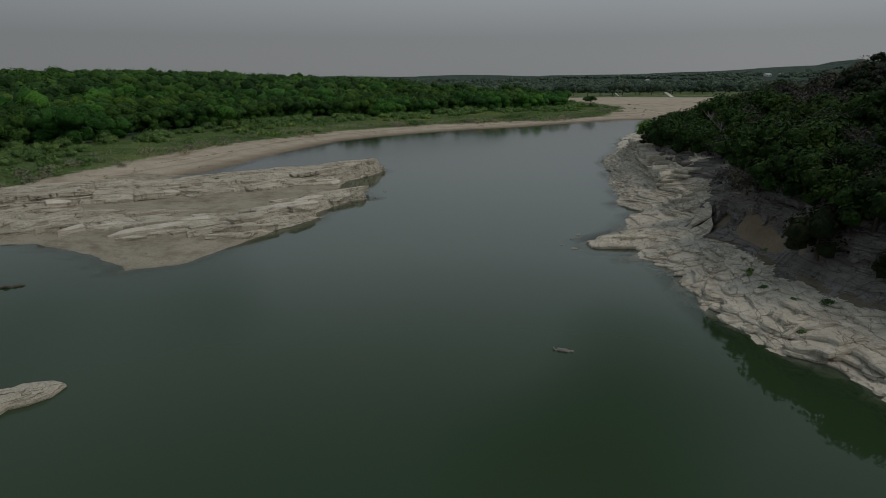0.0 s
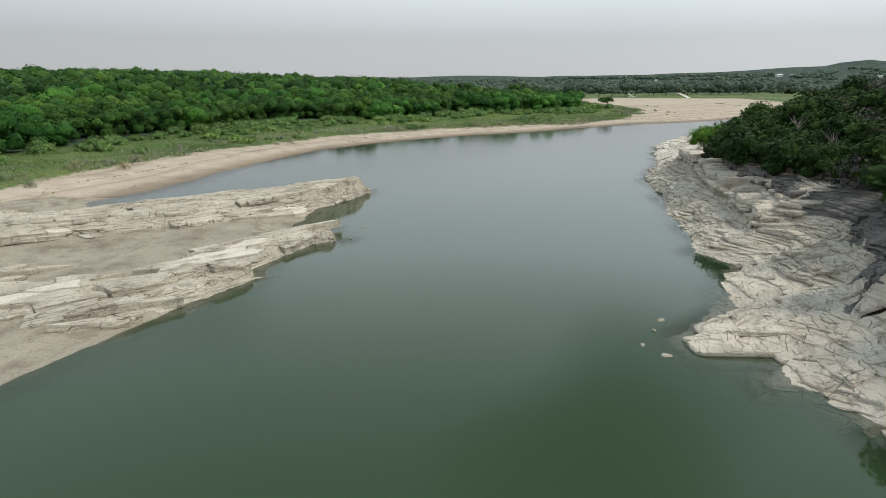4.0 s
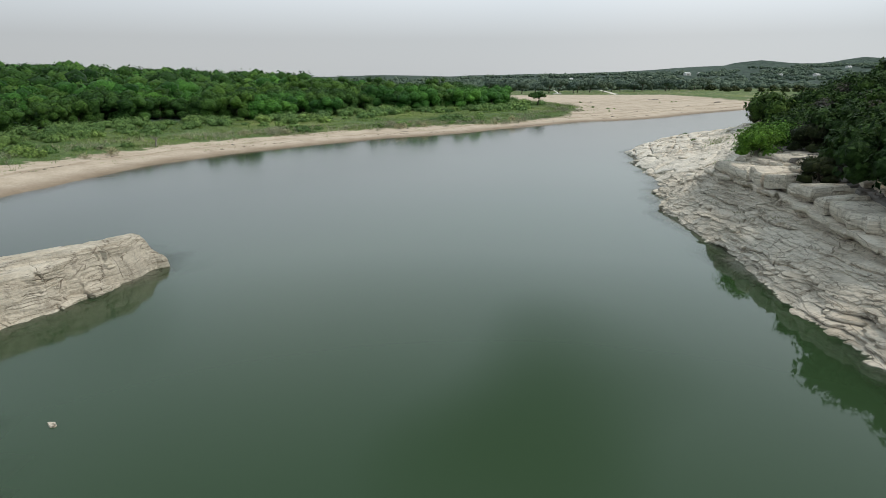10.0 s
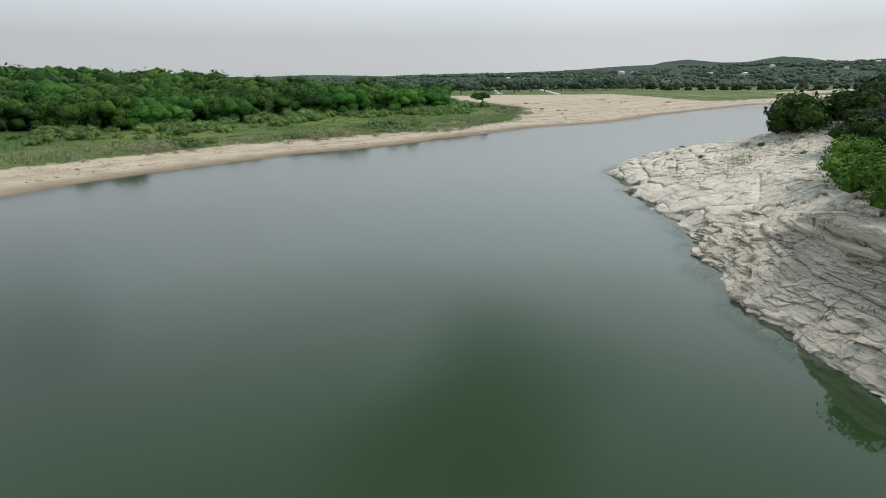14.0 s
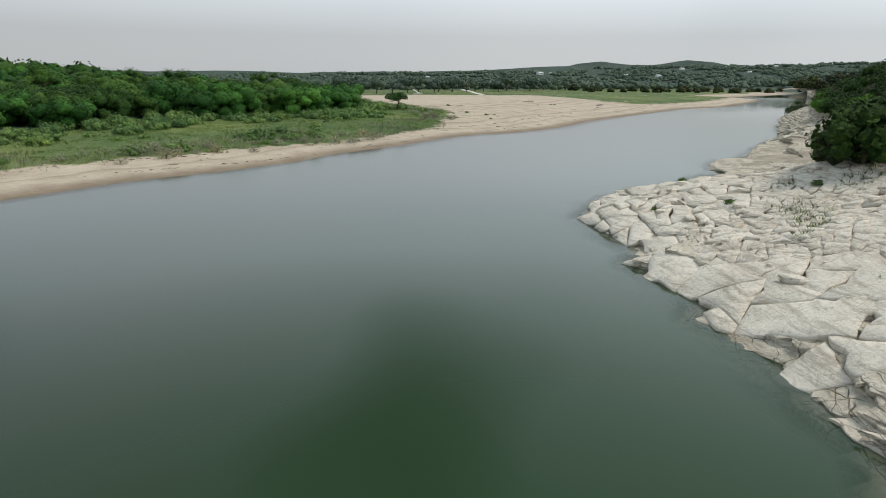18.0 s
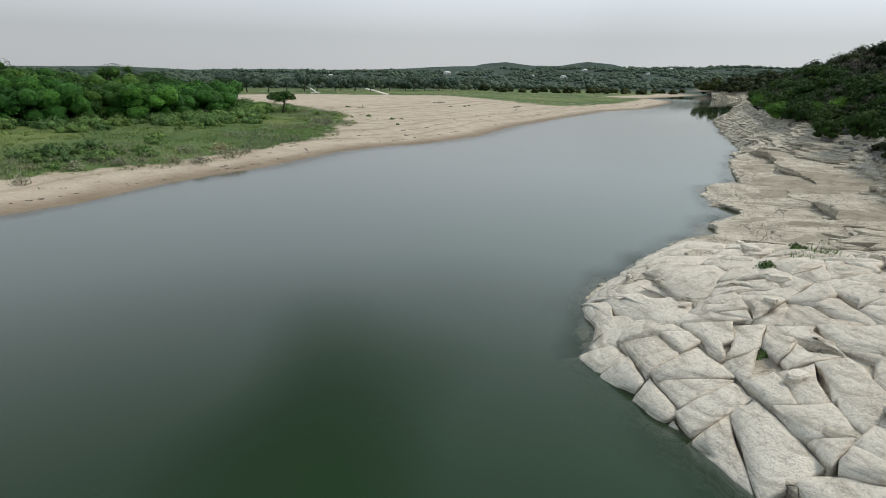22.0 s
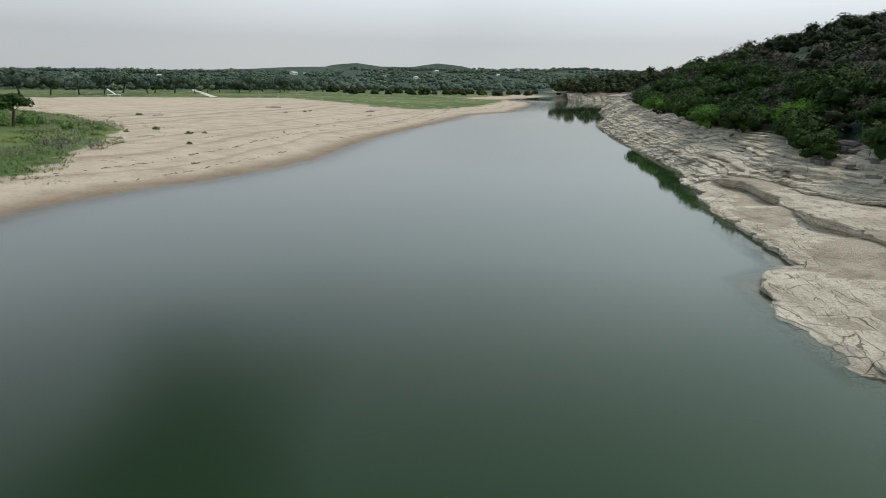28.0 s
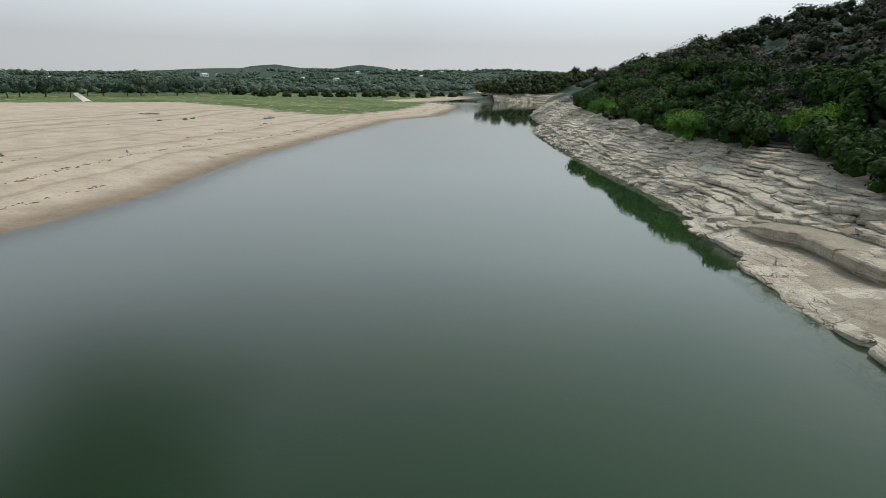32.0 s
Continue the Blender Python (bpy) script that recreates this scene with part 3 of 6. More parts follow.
def bank_line(pts, blur=9.0):
    """A shore as an even, smoothed line: lengths, points, and directions into the land."""
    pts = np.array(pts, float)
    run = np.concatenate([[0], np.cumsum(np.hypot(*(pts[1:] - pts[:-1]).T))])
    u = np.arange(0, run[-1], 0.5)
    p = np.stack([np.interp(u, run, pts[:, 0]), np.interp(u, run, pts[:, 1])], 1)
    k = np.exp(-0.5 * (np.arange(-60, 61) * 0.5 / blur) ** 2)
    k /= k.sum()
    wide = np.concatenate([np.repeat(p[:1], 60, 0), p, np.repeat(p[-1:], 60, 0)])
    p = np.stack([np.convolve(wide[:, i], k, "valid") for i in (0, 1)], 1)
    t = np.gradient(p, axis=0)
    t /= np.hypot(t[:, 0], t[:, 1])[:, None]
    return u, p, np.stack([t[:, 1], -t[:, 0]], 1)


BANK_LINE = bank_line((RIGHT_SHORE + RIGHT_FAR)[1:-8])
BEND_LINE = bank_line([(440, 407), (402, 406), (353, 404), (350, 407)], 2.0)


def line_u(y):
    return float(np.interp(y, BANK_LINE[1][:, 1], BANK_LINE[0]))


def ledges(line, u0, u1, du, thick, seed, ragged=1.0, under=0.3, even=0.35, rows_on_tread=3, sink=0.0, reach=28.0, levels=(-0.9, -0.15), level=None, sway=0.9, blocky=1.0, start=-9.0):
    """The bedded rock of a bank: for each bed a recessed foot, an overhanging lip and a worn tread, split by joints."""
    r = np.random.default_rng(seed)
    us = np.arange(u0, u1 + du, du)
    n = len(us)
    P = np.stack([np.interp(us, line[0], line[1][:, i]) for i in (0, 1)], 1)
    N = np.stack([np.interp(us, line[0], line[2][:, i]) for i in (0, 1)], 1)
    S = np.arange(start, reach, 0.15)
    x, y = P[:, :1] + N[:, :1] * S, P[:, 1:] + N[:, 1:] * S
    L, dr, fy = (level or right_level)(x, y)
    if level is None:
        L = np.where(dr < scrub_from(fy) + 4, L - sink * smooth(-1, 0.4, dr), -9)
    L = np.maximum.accumulate(L, 1) + S * 1e-4
    top = L[:, -1]
    shore = np.array([np.interp(0.0, L[i], S) for i in range(n)])
    fy0 = P[:, 1] + N[:, 1] * shore
    foot = bank_height(np.full(n, 5.0), fy0) if level is None else np.full(n, 99.0)
    levels = list(levels)
    while levels[-1] < top.max() + 0.6:
        levels.append(levels[-1] + thick * (0.45 + r.gamma(2.0, 0.35)) * (2.2 if r.random() < 0.14 else 1.0))
    wave = fbm(us / 20, us * 0, seed, 4) * sway
    s_rows, z_rows = [], []
    prev = np.full(n, -99.0)
    for k in range(len(levels) - 1):
        lo, hi = levels[k] + wave, levels[k + 1] + wave
        h = hi - lo
        mid = lo * 0.45 + hi * 0.55
        s = np.array([np.interp(mid[i], L[i], S) for i in range(n)])
        skew = us + 0.8 * levels[k] + fbm(us / 2, us * 0 + k, seed + 3, 2) * 1.2
        small, large = np.floor(skew / blocky / (0.9 + 1.3 * lattice(np.array([k]), np.array([1]), seed)[0]) + 0.37 * k), np.floor((us + 1.1 * levels[k]) / 3.7 + 0.5 * (k // 4))
        kk = np.full(n, k)
        jut = (lattice(small, kk, seed + 5) - 0.5) * 0.55 + (lattice(large, kk // 4, seed + 6) - 0.5) * 0.9
        s = s + ragged * (jut + fbm(us / 7, us * 0 + k * 3.1, seed + 7, 3) * 0.55 + fbm(us / 0.9, us * 0 + k * 3.1, seed + 19, 3) * 0.35)
        split = np.zeros(n)
        split[1:] = (small[1:] != small[:-1]) * (lattice(small[1:], kk[1:], seed + 8) > 0.45) * 0.22 + (large[1:] != large[:-1]) * 0.4
        hollow = 1.2 * smooth(0.25, 0.5, mid - foot) * smooth(1.5, 1.2, mid - foot) * smooth(60, 54, fy0)
        s = np.maximum(s + hollow * 0.6, prev + 0.02)
        crisp = even + (1 - even) * smooth(0.38, 0.62, vnoise(us / 5, us * 0 + k * 0.7, seed + 9))
        cut = under * crisp * (0.3 + 0.9 * vnoise(us / 2.2, us * 0 + k * 5.3, seed + 11)) + hollow * 0.7
        worn = 0.05 + 0.06 * vnoise(us / 0.8, us * 0 + k, seed + 13)

        def settle(off, z):
            pos = s + off
            ground_z = np.array([np.interp(pos[i], S, L[i]) for i in range(n)])
            return pos, ground_z * (1 - crisp) + z * crisp

        profile = [(cut, lo), (cut * 0.95, lo + 0.2 * h), (split * 0.6, lo + 0.3 * h), (split, lo + 0.55 * h), (split, hi - np.minimum(worn, 0.3 * h)), (worn * 1.3 + split * 0.5, hi)]
        for off, z in profile:
            pos, zz = settle(off, z)
            s_rows.append(pos)
            z_rows.append(zz)
        prev = s
    s_all, z_all = np.array(s_rows), np.array(z_rows)
    m = 6
    full_s, full_z = [], []
    for j in range(len(s_all)):
        full_s.append(s_all[j])
        full_z.append(z_all[j])
        if j % m == m - 1 and j + 1 < len(s_all):
            for q in range(rows_on_tread):
                f = (q + 1) / (rows_on_tread + 1)
                full_s.append(s_all[j] * (1 - f) + s_all[j + 1] * f)
                full_z.append(z_all[j] * (1 - f) + z_all[j + 1] * f + 99)
    s_all, z_all = np.array(full_s), np.array(full_z)
    tread = z_all > 50
    z_all = np.where(tread, z_all - 99, z_all)
    px, py = P[:, 0] + N[:, 0] * s_all, P[:, 1] + N[:, 1] * s_all
    z_all = z_all + np.where(tread, fbm(px / 1.1, py / 1.1, seed + 15, 4) * 0.16 * ragged, fbm(px / 0.7, py / 0.7, seed + 17, 2) * 0.03)
    px, py = (np.concatenate([a[:, :1], a, a[:, -1:]], 1) for a in (px, py))
    z_all = np.concatenate([z_all[:, :1] - 1.5, z_all, z_all[:, -1:] - 1.5], 1)
    top = np.concatenate([top[:1], top, top[-1:]])
    n += 2
    over = z_all >= top - 0.02
    z_all = np.minimum(z_all, top)
    keep = ~(over[:-1, :-1] & over[1:, 1:] & over[:-1, 1:] & over[1:, :-1])
    return compact(np.stack([px, py, z_all], -1).reshape(-1, 3), grid_faces(n, len(s_all), keep))


BACK_RIDGE = [(-46, 66), (-38, 71), (-24, 79), (-10, 94)]
FRONT_RIDGE = [(-40, 59), (-26, 55), (-17, 57), (-14, 64), (-9.5, 71.5)]


def isle_base(x, y):
    dl, dr, fy = plan(x, y)
    edge = dl + fbm(x / 2.0, y / 2.0, 95, 4) * 1.2
    back, front = line_distance(x, y, BACK_RIDGE)[0], line_distance(x, y, FRONT_RIDGE)[0]
    ridge = np.maximum(1.5 * smooth(5.2, 2.4, back), 0.55 * smooth(5.2, 2.2, front) * smooth(48, 60, y))
    return np.where(edge > 0, 0.12 + np.minimum(edge * 0.5, 0.3) + ridge * smooth(0, 1.0, edge), edge * 0.6), dl, ridge


def isle_rock(x, y):
    base, dl, ridge = isle_base(x, y)
    stone = smooth(0.15, 0.45, ridge)
    a = radians(42)
    u, v = x * math.cos(a) + y * math.sin(a), y * math.cos(a) - x * math.sin(a)
    long_bed = cells(u / 8 + fbm(x / 5, y / 5, 57, 2) * 0.5, v / 1.7 + fbm(x / 4, y / 4, 58, 3) * 0.7, 99)[2]
    thin_bed = cells(u / 3.2 + fbm(x / 3, y / 3, 59, 2) * 0.5, v / 0.6 + fbm(x / 3, y / 3, 60, 3) * 0.9, 103)[2]
    L = base + (long_bed - 0.4) * 0.6 + (thin_bed - 0.5) * 0.2 + fbm(x / 1.5, y / 1.5, 55, 3) * 0.1
    z = (L - 0.1) * stone + (base + fbm(x / 3, y / 3, 97, 3) * 0.14) * (1 - stone)
    edge = dl + fbm(x / 2.0, y / 2.0, 95, 4) * 1.2
    rim = np.where(edge < 0.2, np.minimum(z, -0.25 + 1.5 * edge), np.maximum(z, 0.06))
    flat_mud = np.minimum(0.11 * edge, 0.5) + fbm(x / 3, y / 3, 97, 3) * 0.12 * smooth(0, 3, edge)
    z = rim * stone + flat_mud * (1 - stone)
    return z, (dl > -1.6) & (y < 101) & (x > -48) & (y - 0.4 * (x + 30) < 94)


def rock_patch(x0, x1, y0, y1, step_xy, chooser):
    x, y = np.meshgrid(np.arange(x0, x1, step_xy), np.arange(y0, y1, step_xy))
    z, keep_v = chooser(x, y)
    keep = keep_v[:-1, :-1] & keep_v[1:, 1:] & keep_v[:-1, 1:] & keep_v[1:, :-1]
    return compact(np.stack([x, y, z], -1).reshape(-1, 3), grid_faces(x.shape[1], x.shape[0], keep))


def jointed(sites, size, near=26):
    """The cells between sites: for each site its polygon, by cutting a square along the middle lines to its neighbours."""
    out = []
    for i, (px, py) in enumerate(sites):
        d = (sites[:, 0] - px) ** 2 + (sites[:, 1] - py) ** 2
        order = np.argsort(d)[1:near]
        e = size[i] * 1.1
        poly = [(px - e, py - e), (px + e, py - e), (px + e, py + e), (px - e, py + e)]
        for j in order:
            qx, qy = sites[j]
            nx, ny = qx - px, qy - py
            share = 0.5 + 0.22 * (size[i] - size[j]) / (size[i] + size[j])
            c = (px + nx * share) * nx + (py + ny * share) * ny
            cut = []
            for k, a in enumerate(poly):
                b = poly[(k + 1) % len(poly)]
                sa, sb = a[0] * nx + a[1] * ny - c, b[0] * nx + b[1] * ny - c
                if sa <= 0:
                    cut.append(a)
                if (sa < 0 < sb) or (sb < 0 < sa):
                    u = sa / (sa - sb)
                    cut.append((a[0] + (b[0] - a[0]) * u, a[1] + (b[1] - a[1]) * u))
            poly = cut
            if len(poly) < 3:
                break
        out.append(poly)
    return out


def split_slab(poly, target, r, grain=0.0, skew=0.35):
    """Breaks a slab along straight joints until its pieces are about the target area."""
    x, y = poly[:, 0], poly[:, 1]
    area = 0.5 * abs(np.dot(x, np.roll(y, -1)) - np.dot(y, np.roll(x, -1)))
    if area < target * r.uniform(0.6, 1.8) or area < 0.15:
        return [poly]
    mid = poly.mean(0)
    spread = poly - mid
    _, _, axes = np.linalg.svd(spread, full_matrices=False)
    along = r.random() < grain and area > 0.5
    t = math.atan2(axes[0, 1], axes[0, 0]) + (math.pi / 2 + r.normal() * 0.12 if along else r.normal() * skew)
    n = np.array([math.cos(t), math.sin(t)])
    side_of = spread @ n - r.normal() * (0.06 if along else 0.15) * math.sqrt(area)
    halves = ([], [])
    for k in range(len(poly)):
        j = (k + 1) % len(poly)
        a, b = side_of[k], side_of[j]
        halves[0 if a <= 0 else 1].append(poly[k])
        if a * b < 0:
            cut = poly[k] + (poly[j] - poly[k]) * (a / (a - b))
            halves[0].append(cut)
            halves[1].append(cut)
    out = []
    for h in halves:
        if len(h) >= 3:
            out += split_slab(np.array(h), target, r, grain, skew)
    return out


def slab_mesh(name, outline, top, depth, gap, rough, r, worn=0.06, dome=0.0):
    """One block of rock: jagged outline, worn upper edge, uneven top. top(x, y) gives its height."""
    c = np.mean(outline, 0)
    ring = []
    for k, a in enumerate(outline):
        b = outline[(k + 1) % len(outline)]
        a, b = np.array(a), np.array(b)
        span = np.hypot(*(b - a))
        if span < 0.08:
            continue
        cuts = max(1, min(4, int(span / 0.55)))
        for q in range(cuts):
            ring.append(a + (b - a) * q / cuts + (r.normal(size=2) * rough * min(0.12, span * 0.09) if q else r.normal(size=2) * 0.02))
    ring = np.array(ring if len(ring) > 2 else outline) - c
    length = np.hypot(ring[:, 0], ring[:, 1])[:, None] + 1e-6
    ring = ring * np.maximum(1 - gap / length, 0.4)
    n = len(ring)
    edge = np.minimum(worn / length, 0.25)
    nick = np.abs(r.normal(size=n)) * 0.05 * rough
    rings = []
    for scale, drop in ((1.0 - 1.6 * edge, depth), (1.0 - 1.4 * edge, 0.3 * depth), (1.0, worn * 2.4), (1.0, worn * 1.1), (1 - 0.3 * edge, worn * 0.4), (1 - edge, 0.0), (0.8, -0.01), (0.5, -0.02)):
        p = ring * scale
        z = top(p[:, 0] + c[0], p[:, 1] + c[1]) - drop - (nick if 0 <= drop < depth * 0.4 else 0) + dome * (1 - min(scale if np.isscalar(scale) else 1.0, 1.0) ** 2)
        rings.append(np.concatenate([p, z[:, None]], 1))
    mid = np.array([[0, 0, float(top(c[:1], c[1:])[0]) + 0.02 + dome]])
    verts = np.concatenate(rings + [mid])
    verts[:, 2] -= mid[0, 2]
    faces = []
    for k in range(len(rings) - 1):
        for j in range(n):
            a, b = k * n + j, k * n + (j + 1) % n
            faces += [(a, b, b + n), (a, b + n, a + n)]
    last, tip = (len(rings) - 1) * n, len(verts) - 1
    faces += [(last + j, last + (j + 1) % n, tip) for j in range(n)]
    return verts, faces, (c[0], c[1], mid[0, 2])


def slab_field(owner, base_of, area, angle, aspect, size_of, keep_if, stone, seed, step=0.0, tilt=0.9, depth=0.9, gap=0.04, uneven=0.12, rough=1.0, sway=0.05, crease=0.2, most=300, lift=0.0, tries=9000, rest=None, broken=None, lost=0.05, shore_gap=0.1, drape=0.0, own=0.8, grain=0.0, worn=0.06, dome=0.0, skew=0.35, rounded=False):
    """Covers a stretch of a bank with jointed slabs of mixed size: those by the water as parts, the rest joined."""
    r = np.random.default_rng(seed)
    x0, x1, y0, y1 = area
    c, s = math.cos(angle), math.sin(angle)
    x, y = r.uniform(x0, x1, tries), r.uniform(y0, y1, tries)
    base, d, third = base_of(x, y)
    ok = d > -1.0
    ax, ay = np.arange(x0 - 8, x1 + 8, 0.5), np.arange(y0 - 8, y1 + 8, 0.5)
    relief, inland_of, _ = base_of(*np.meshgrid(ax, ay))

    def level(p, q, relief=relief):
        i, j = (p - ax[0]) / 0.5, (q - ay[0]) / 0.5
        i0, j0 = np.clip(i.astype(int), 0, len(ax) - 2), np.clip(j.astype(int), 0, len(ay) - 2)
        i, j = np.clip(i - i0, 0, 1), np.clip(j - j0, 0, 1)
        return (relief[j0, i0] * (1 - i) + relief[j0, i0 + 1] * i) * (1 - j) + (relief[j0 + 1, i0] * (1 - i) + relief[j0 + 1, i0 + 1] * i) * j

    x, y, size = x[ok], y[ok], size_of(x, y, d, third)[ok] * r.uniform(0.75, 1.25, ok.sum())
    u, v = (x * c + y * s) / aspect, -x * s + y * c
    taken = np.zeros((0, 3))
    for a, b, w in sorted(zip(u, v, size), key=lambda e: -e[2] - r.random() * 1.2):
        if len(taken) == 0 or np.all((taken[:, 0] - a) ** 2 + (taken[:, 1] - b) ** 2 > (0.5 * (taken[:, 2] + w)) ** 2):
            taken = np.concatenate([taken, [[a, b, w]]])
    polys = jointed(taken[:, :2], taken[:, 2])
    x, y = taken[:, 0] * aspect * c - taken[:, 1] * s, taken[:, 0] * aspect * s + taken[:, 1] * c
    base, d, third = base_of(x, y)
    chosen = keep_if(x, y, d, third)
    e = 1.4
    gxs = np.clip((base_of(x + e, y)[0] - base_of(x - e, y)[0]) / (2 * e), -0.9, 0.9)
    gys = np.clip((base_of(x, y + e)[0] - base_of(x, y - e)[0]) / (2 * e), -0.9, 0.9)
    spare_v, spare_f, spare_n, made = [], [], 0, 0
    for i in np.argsort(d):
        if not chosen[i] or len(polys[i]) < 3:
            continue
        poly = np.array(polys[i])
        px, py = poly[:, 0] * aspect * c - poly[:, 1] * s, poly[:, 0] * aspect * s + poly[:, 1] * c
        z0 = base[i] + lift + r.normal() * uneven * min(1.0, taken[i, 2])
        if step:
            z0 = 0.7 * (math.floor(z0 / step) + 0.6) * step + 0.3 * z0
        z0 = max(z0, 0.22 + 0.16 * r.random())
        sx, sy = gxs[i] * tilt + r.normal() * sway, gys[i] * tilt + r.normal() * sway
        cx, cy, w = px.mean(), py.mean(), taken[i, 2]
        t1, t2 = r.uniform(0, 6.28, 2)
        o1, o2 = r.uniform(0.1, 0.5, 2) * w

        def top(p, q):
            h = z0 + np.clip((p - cx) * sx + (q - cy) * sy, -0.9, 0.9)
            h = np.maximum(h * (1 - drape) + drape * (level(p, q) + lift), 0.1) + fbm(p / 0.9, q / 0.9, seed, 3) * 0.1 * min(1.0, w)
            for t, o in ((t1, o1), (t2, o2)):
                h = h - crease * np.maximum((p - cx) * math.cos(t) + (q - cy) * math.sin(t) - o, 0)
            return h

        whole = np.stack([px, py], 1)
        pieces = split_slab(whole, float(broken(x[i], y[i], d[i])), r, grain, skew) if broken else [whole]
        on_land = base_of(np.array([p[:, 0].mean() for p in pieces]), np.array([p[:, 1].mean() for p in pieces]))[1]
        for piece_outline, inland in zip(pieces, on_land):
            if len(pieces) > 1 and r.random() < lost:
                continue
            hub = piece_outline.mean(0)
            step_off = r.normal() * 0.05 + own * float(level(hub[:1], hub[1:])[0] + lift - top(hub[:1], hub[1:])[0])
            if inland < 3.0:
                ends = np.roll(piece_outline, -1, 0)
                piece_outline = np.concatenate([piece_outline * (1 - k) + ends * k for k in (0, 0.33, 0.67)], 1).reshape(-1, 2)
                depths = level(piece_outline[:, 0], piece_outline[:, 1], inland_of)
                if depths.max() < shore_gap + 0.3 or (depths < shore_gap).mean() > 0.85:
                    continue
                heart = piece_outline[depths.argmax()] * 0.8 + piece_outline.mean(0) * 0.2
                for k in range(7):
                    wet = level(piece_outline[:, 0], piece_outline[:, 1], inland_of) < shore_gap
                    piece_outline = np.where(wet[:, None], heart + (piece_outline - heart) * 0.85, piece_outline)
            v, f, at = slab_mesh("slab", piece_outline, lambda p, q: top(p, q) + step_off, depth, gap, rough, r, worn, dome * min(1.0, 0.2 * np.ptp(piece_outline, 0).min()))
            if made < most:
                piece = part("slab", mesh_from("slab", v, f, stone(r, d[i], third[i]), rounded), owner)
                piece.location = at
                made += 1
            else:
                spare_v.append(v + at)
                spare_f.append(np.array(f) + spare_n)
                spare_n += len(v)
    if spare_v:
        joined = part("rubble", mesh_from("rubble", np.concatenate(spare_v), np.concatenate(spare_f), rest or ROCK, rounded), owner)
        tagged(joined, "jointed limestone blocks higher on the ledge", kind="stuff")


def block_mesh(outline, top, height, r, worn, under):
    """One bedded block: undercut foot, sharp or worn lip and uneven top, as triangles about its middle."""
    c = outline.mean(0)
    ring = outline - c
    n = len(ring)
    length = np.hypot(ring[:, 0], ring[:, 1])[:, None] + 1e-6
    foot = np.maximum(1 - (under * (0.4 + r.random((n, 1)))) / length, 0.5)
    inset = np.minimum(worn / length, 0.3)
    nick = np.abs(r.normal(size=n)) * 0.12 * height
    rings = []
    for scale, drop in ((foot, height), (1.0 - 0.15 * inset, 0.62 * height), (1.0, np.minimum(worn, 0.4 * height) + nick), (1.0 - inset, 0.4 * nick), (0.55, -0.02)):
        p = ring * scale
        rings.append(np.concatenate([p, (top(p[:, 0] + c[0], p[:, 1] + c[1]) - drop)[:, None]], 1))
    mid = float(top(c[:1], c[1:])[0]) + 0.02
    verts = np.concatenate(rings + [[[0, 0, mid]]])
    verts[:, 2] -= mid
    j = np.arange(n)
    a, b = j, (j + 1) % n
    faces = [np.stack(t, 1) + k * n for k in range(len(rings) - 1) for t in ((a, b, b + n), (a, b + n, a + n))]
    last = (len(rings) - 1) * n
    faces.append(np.stack([last + a, last + b, np.full(n, len(verts) - 1)], 1))
    return verts, np.concatenate(faces), (c[0], c[1], mid)


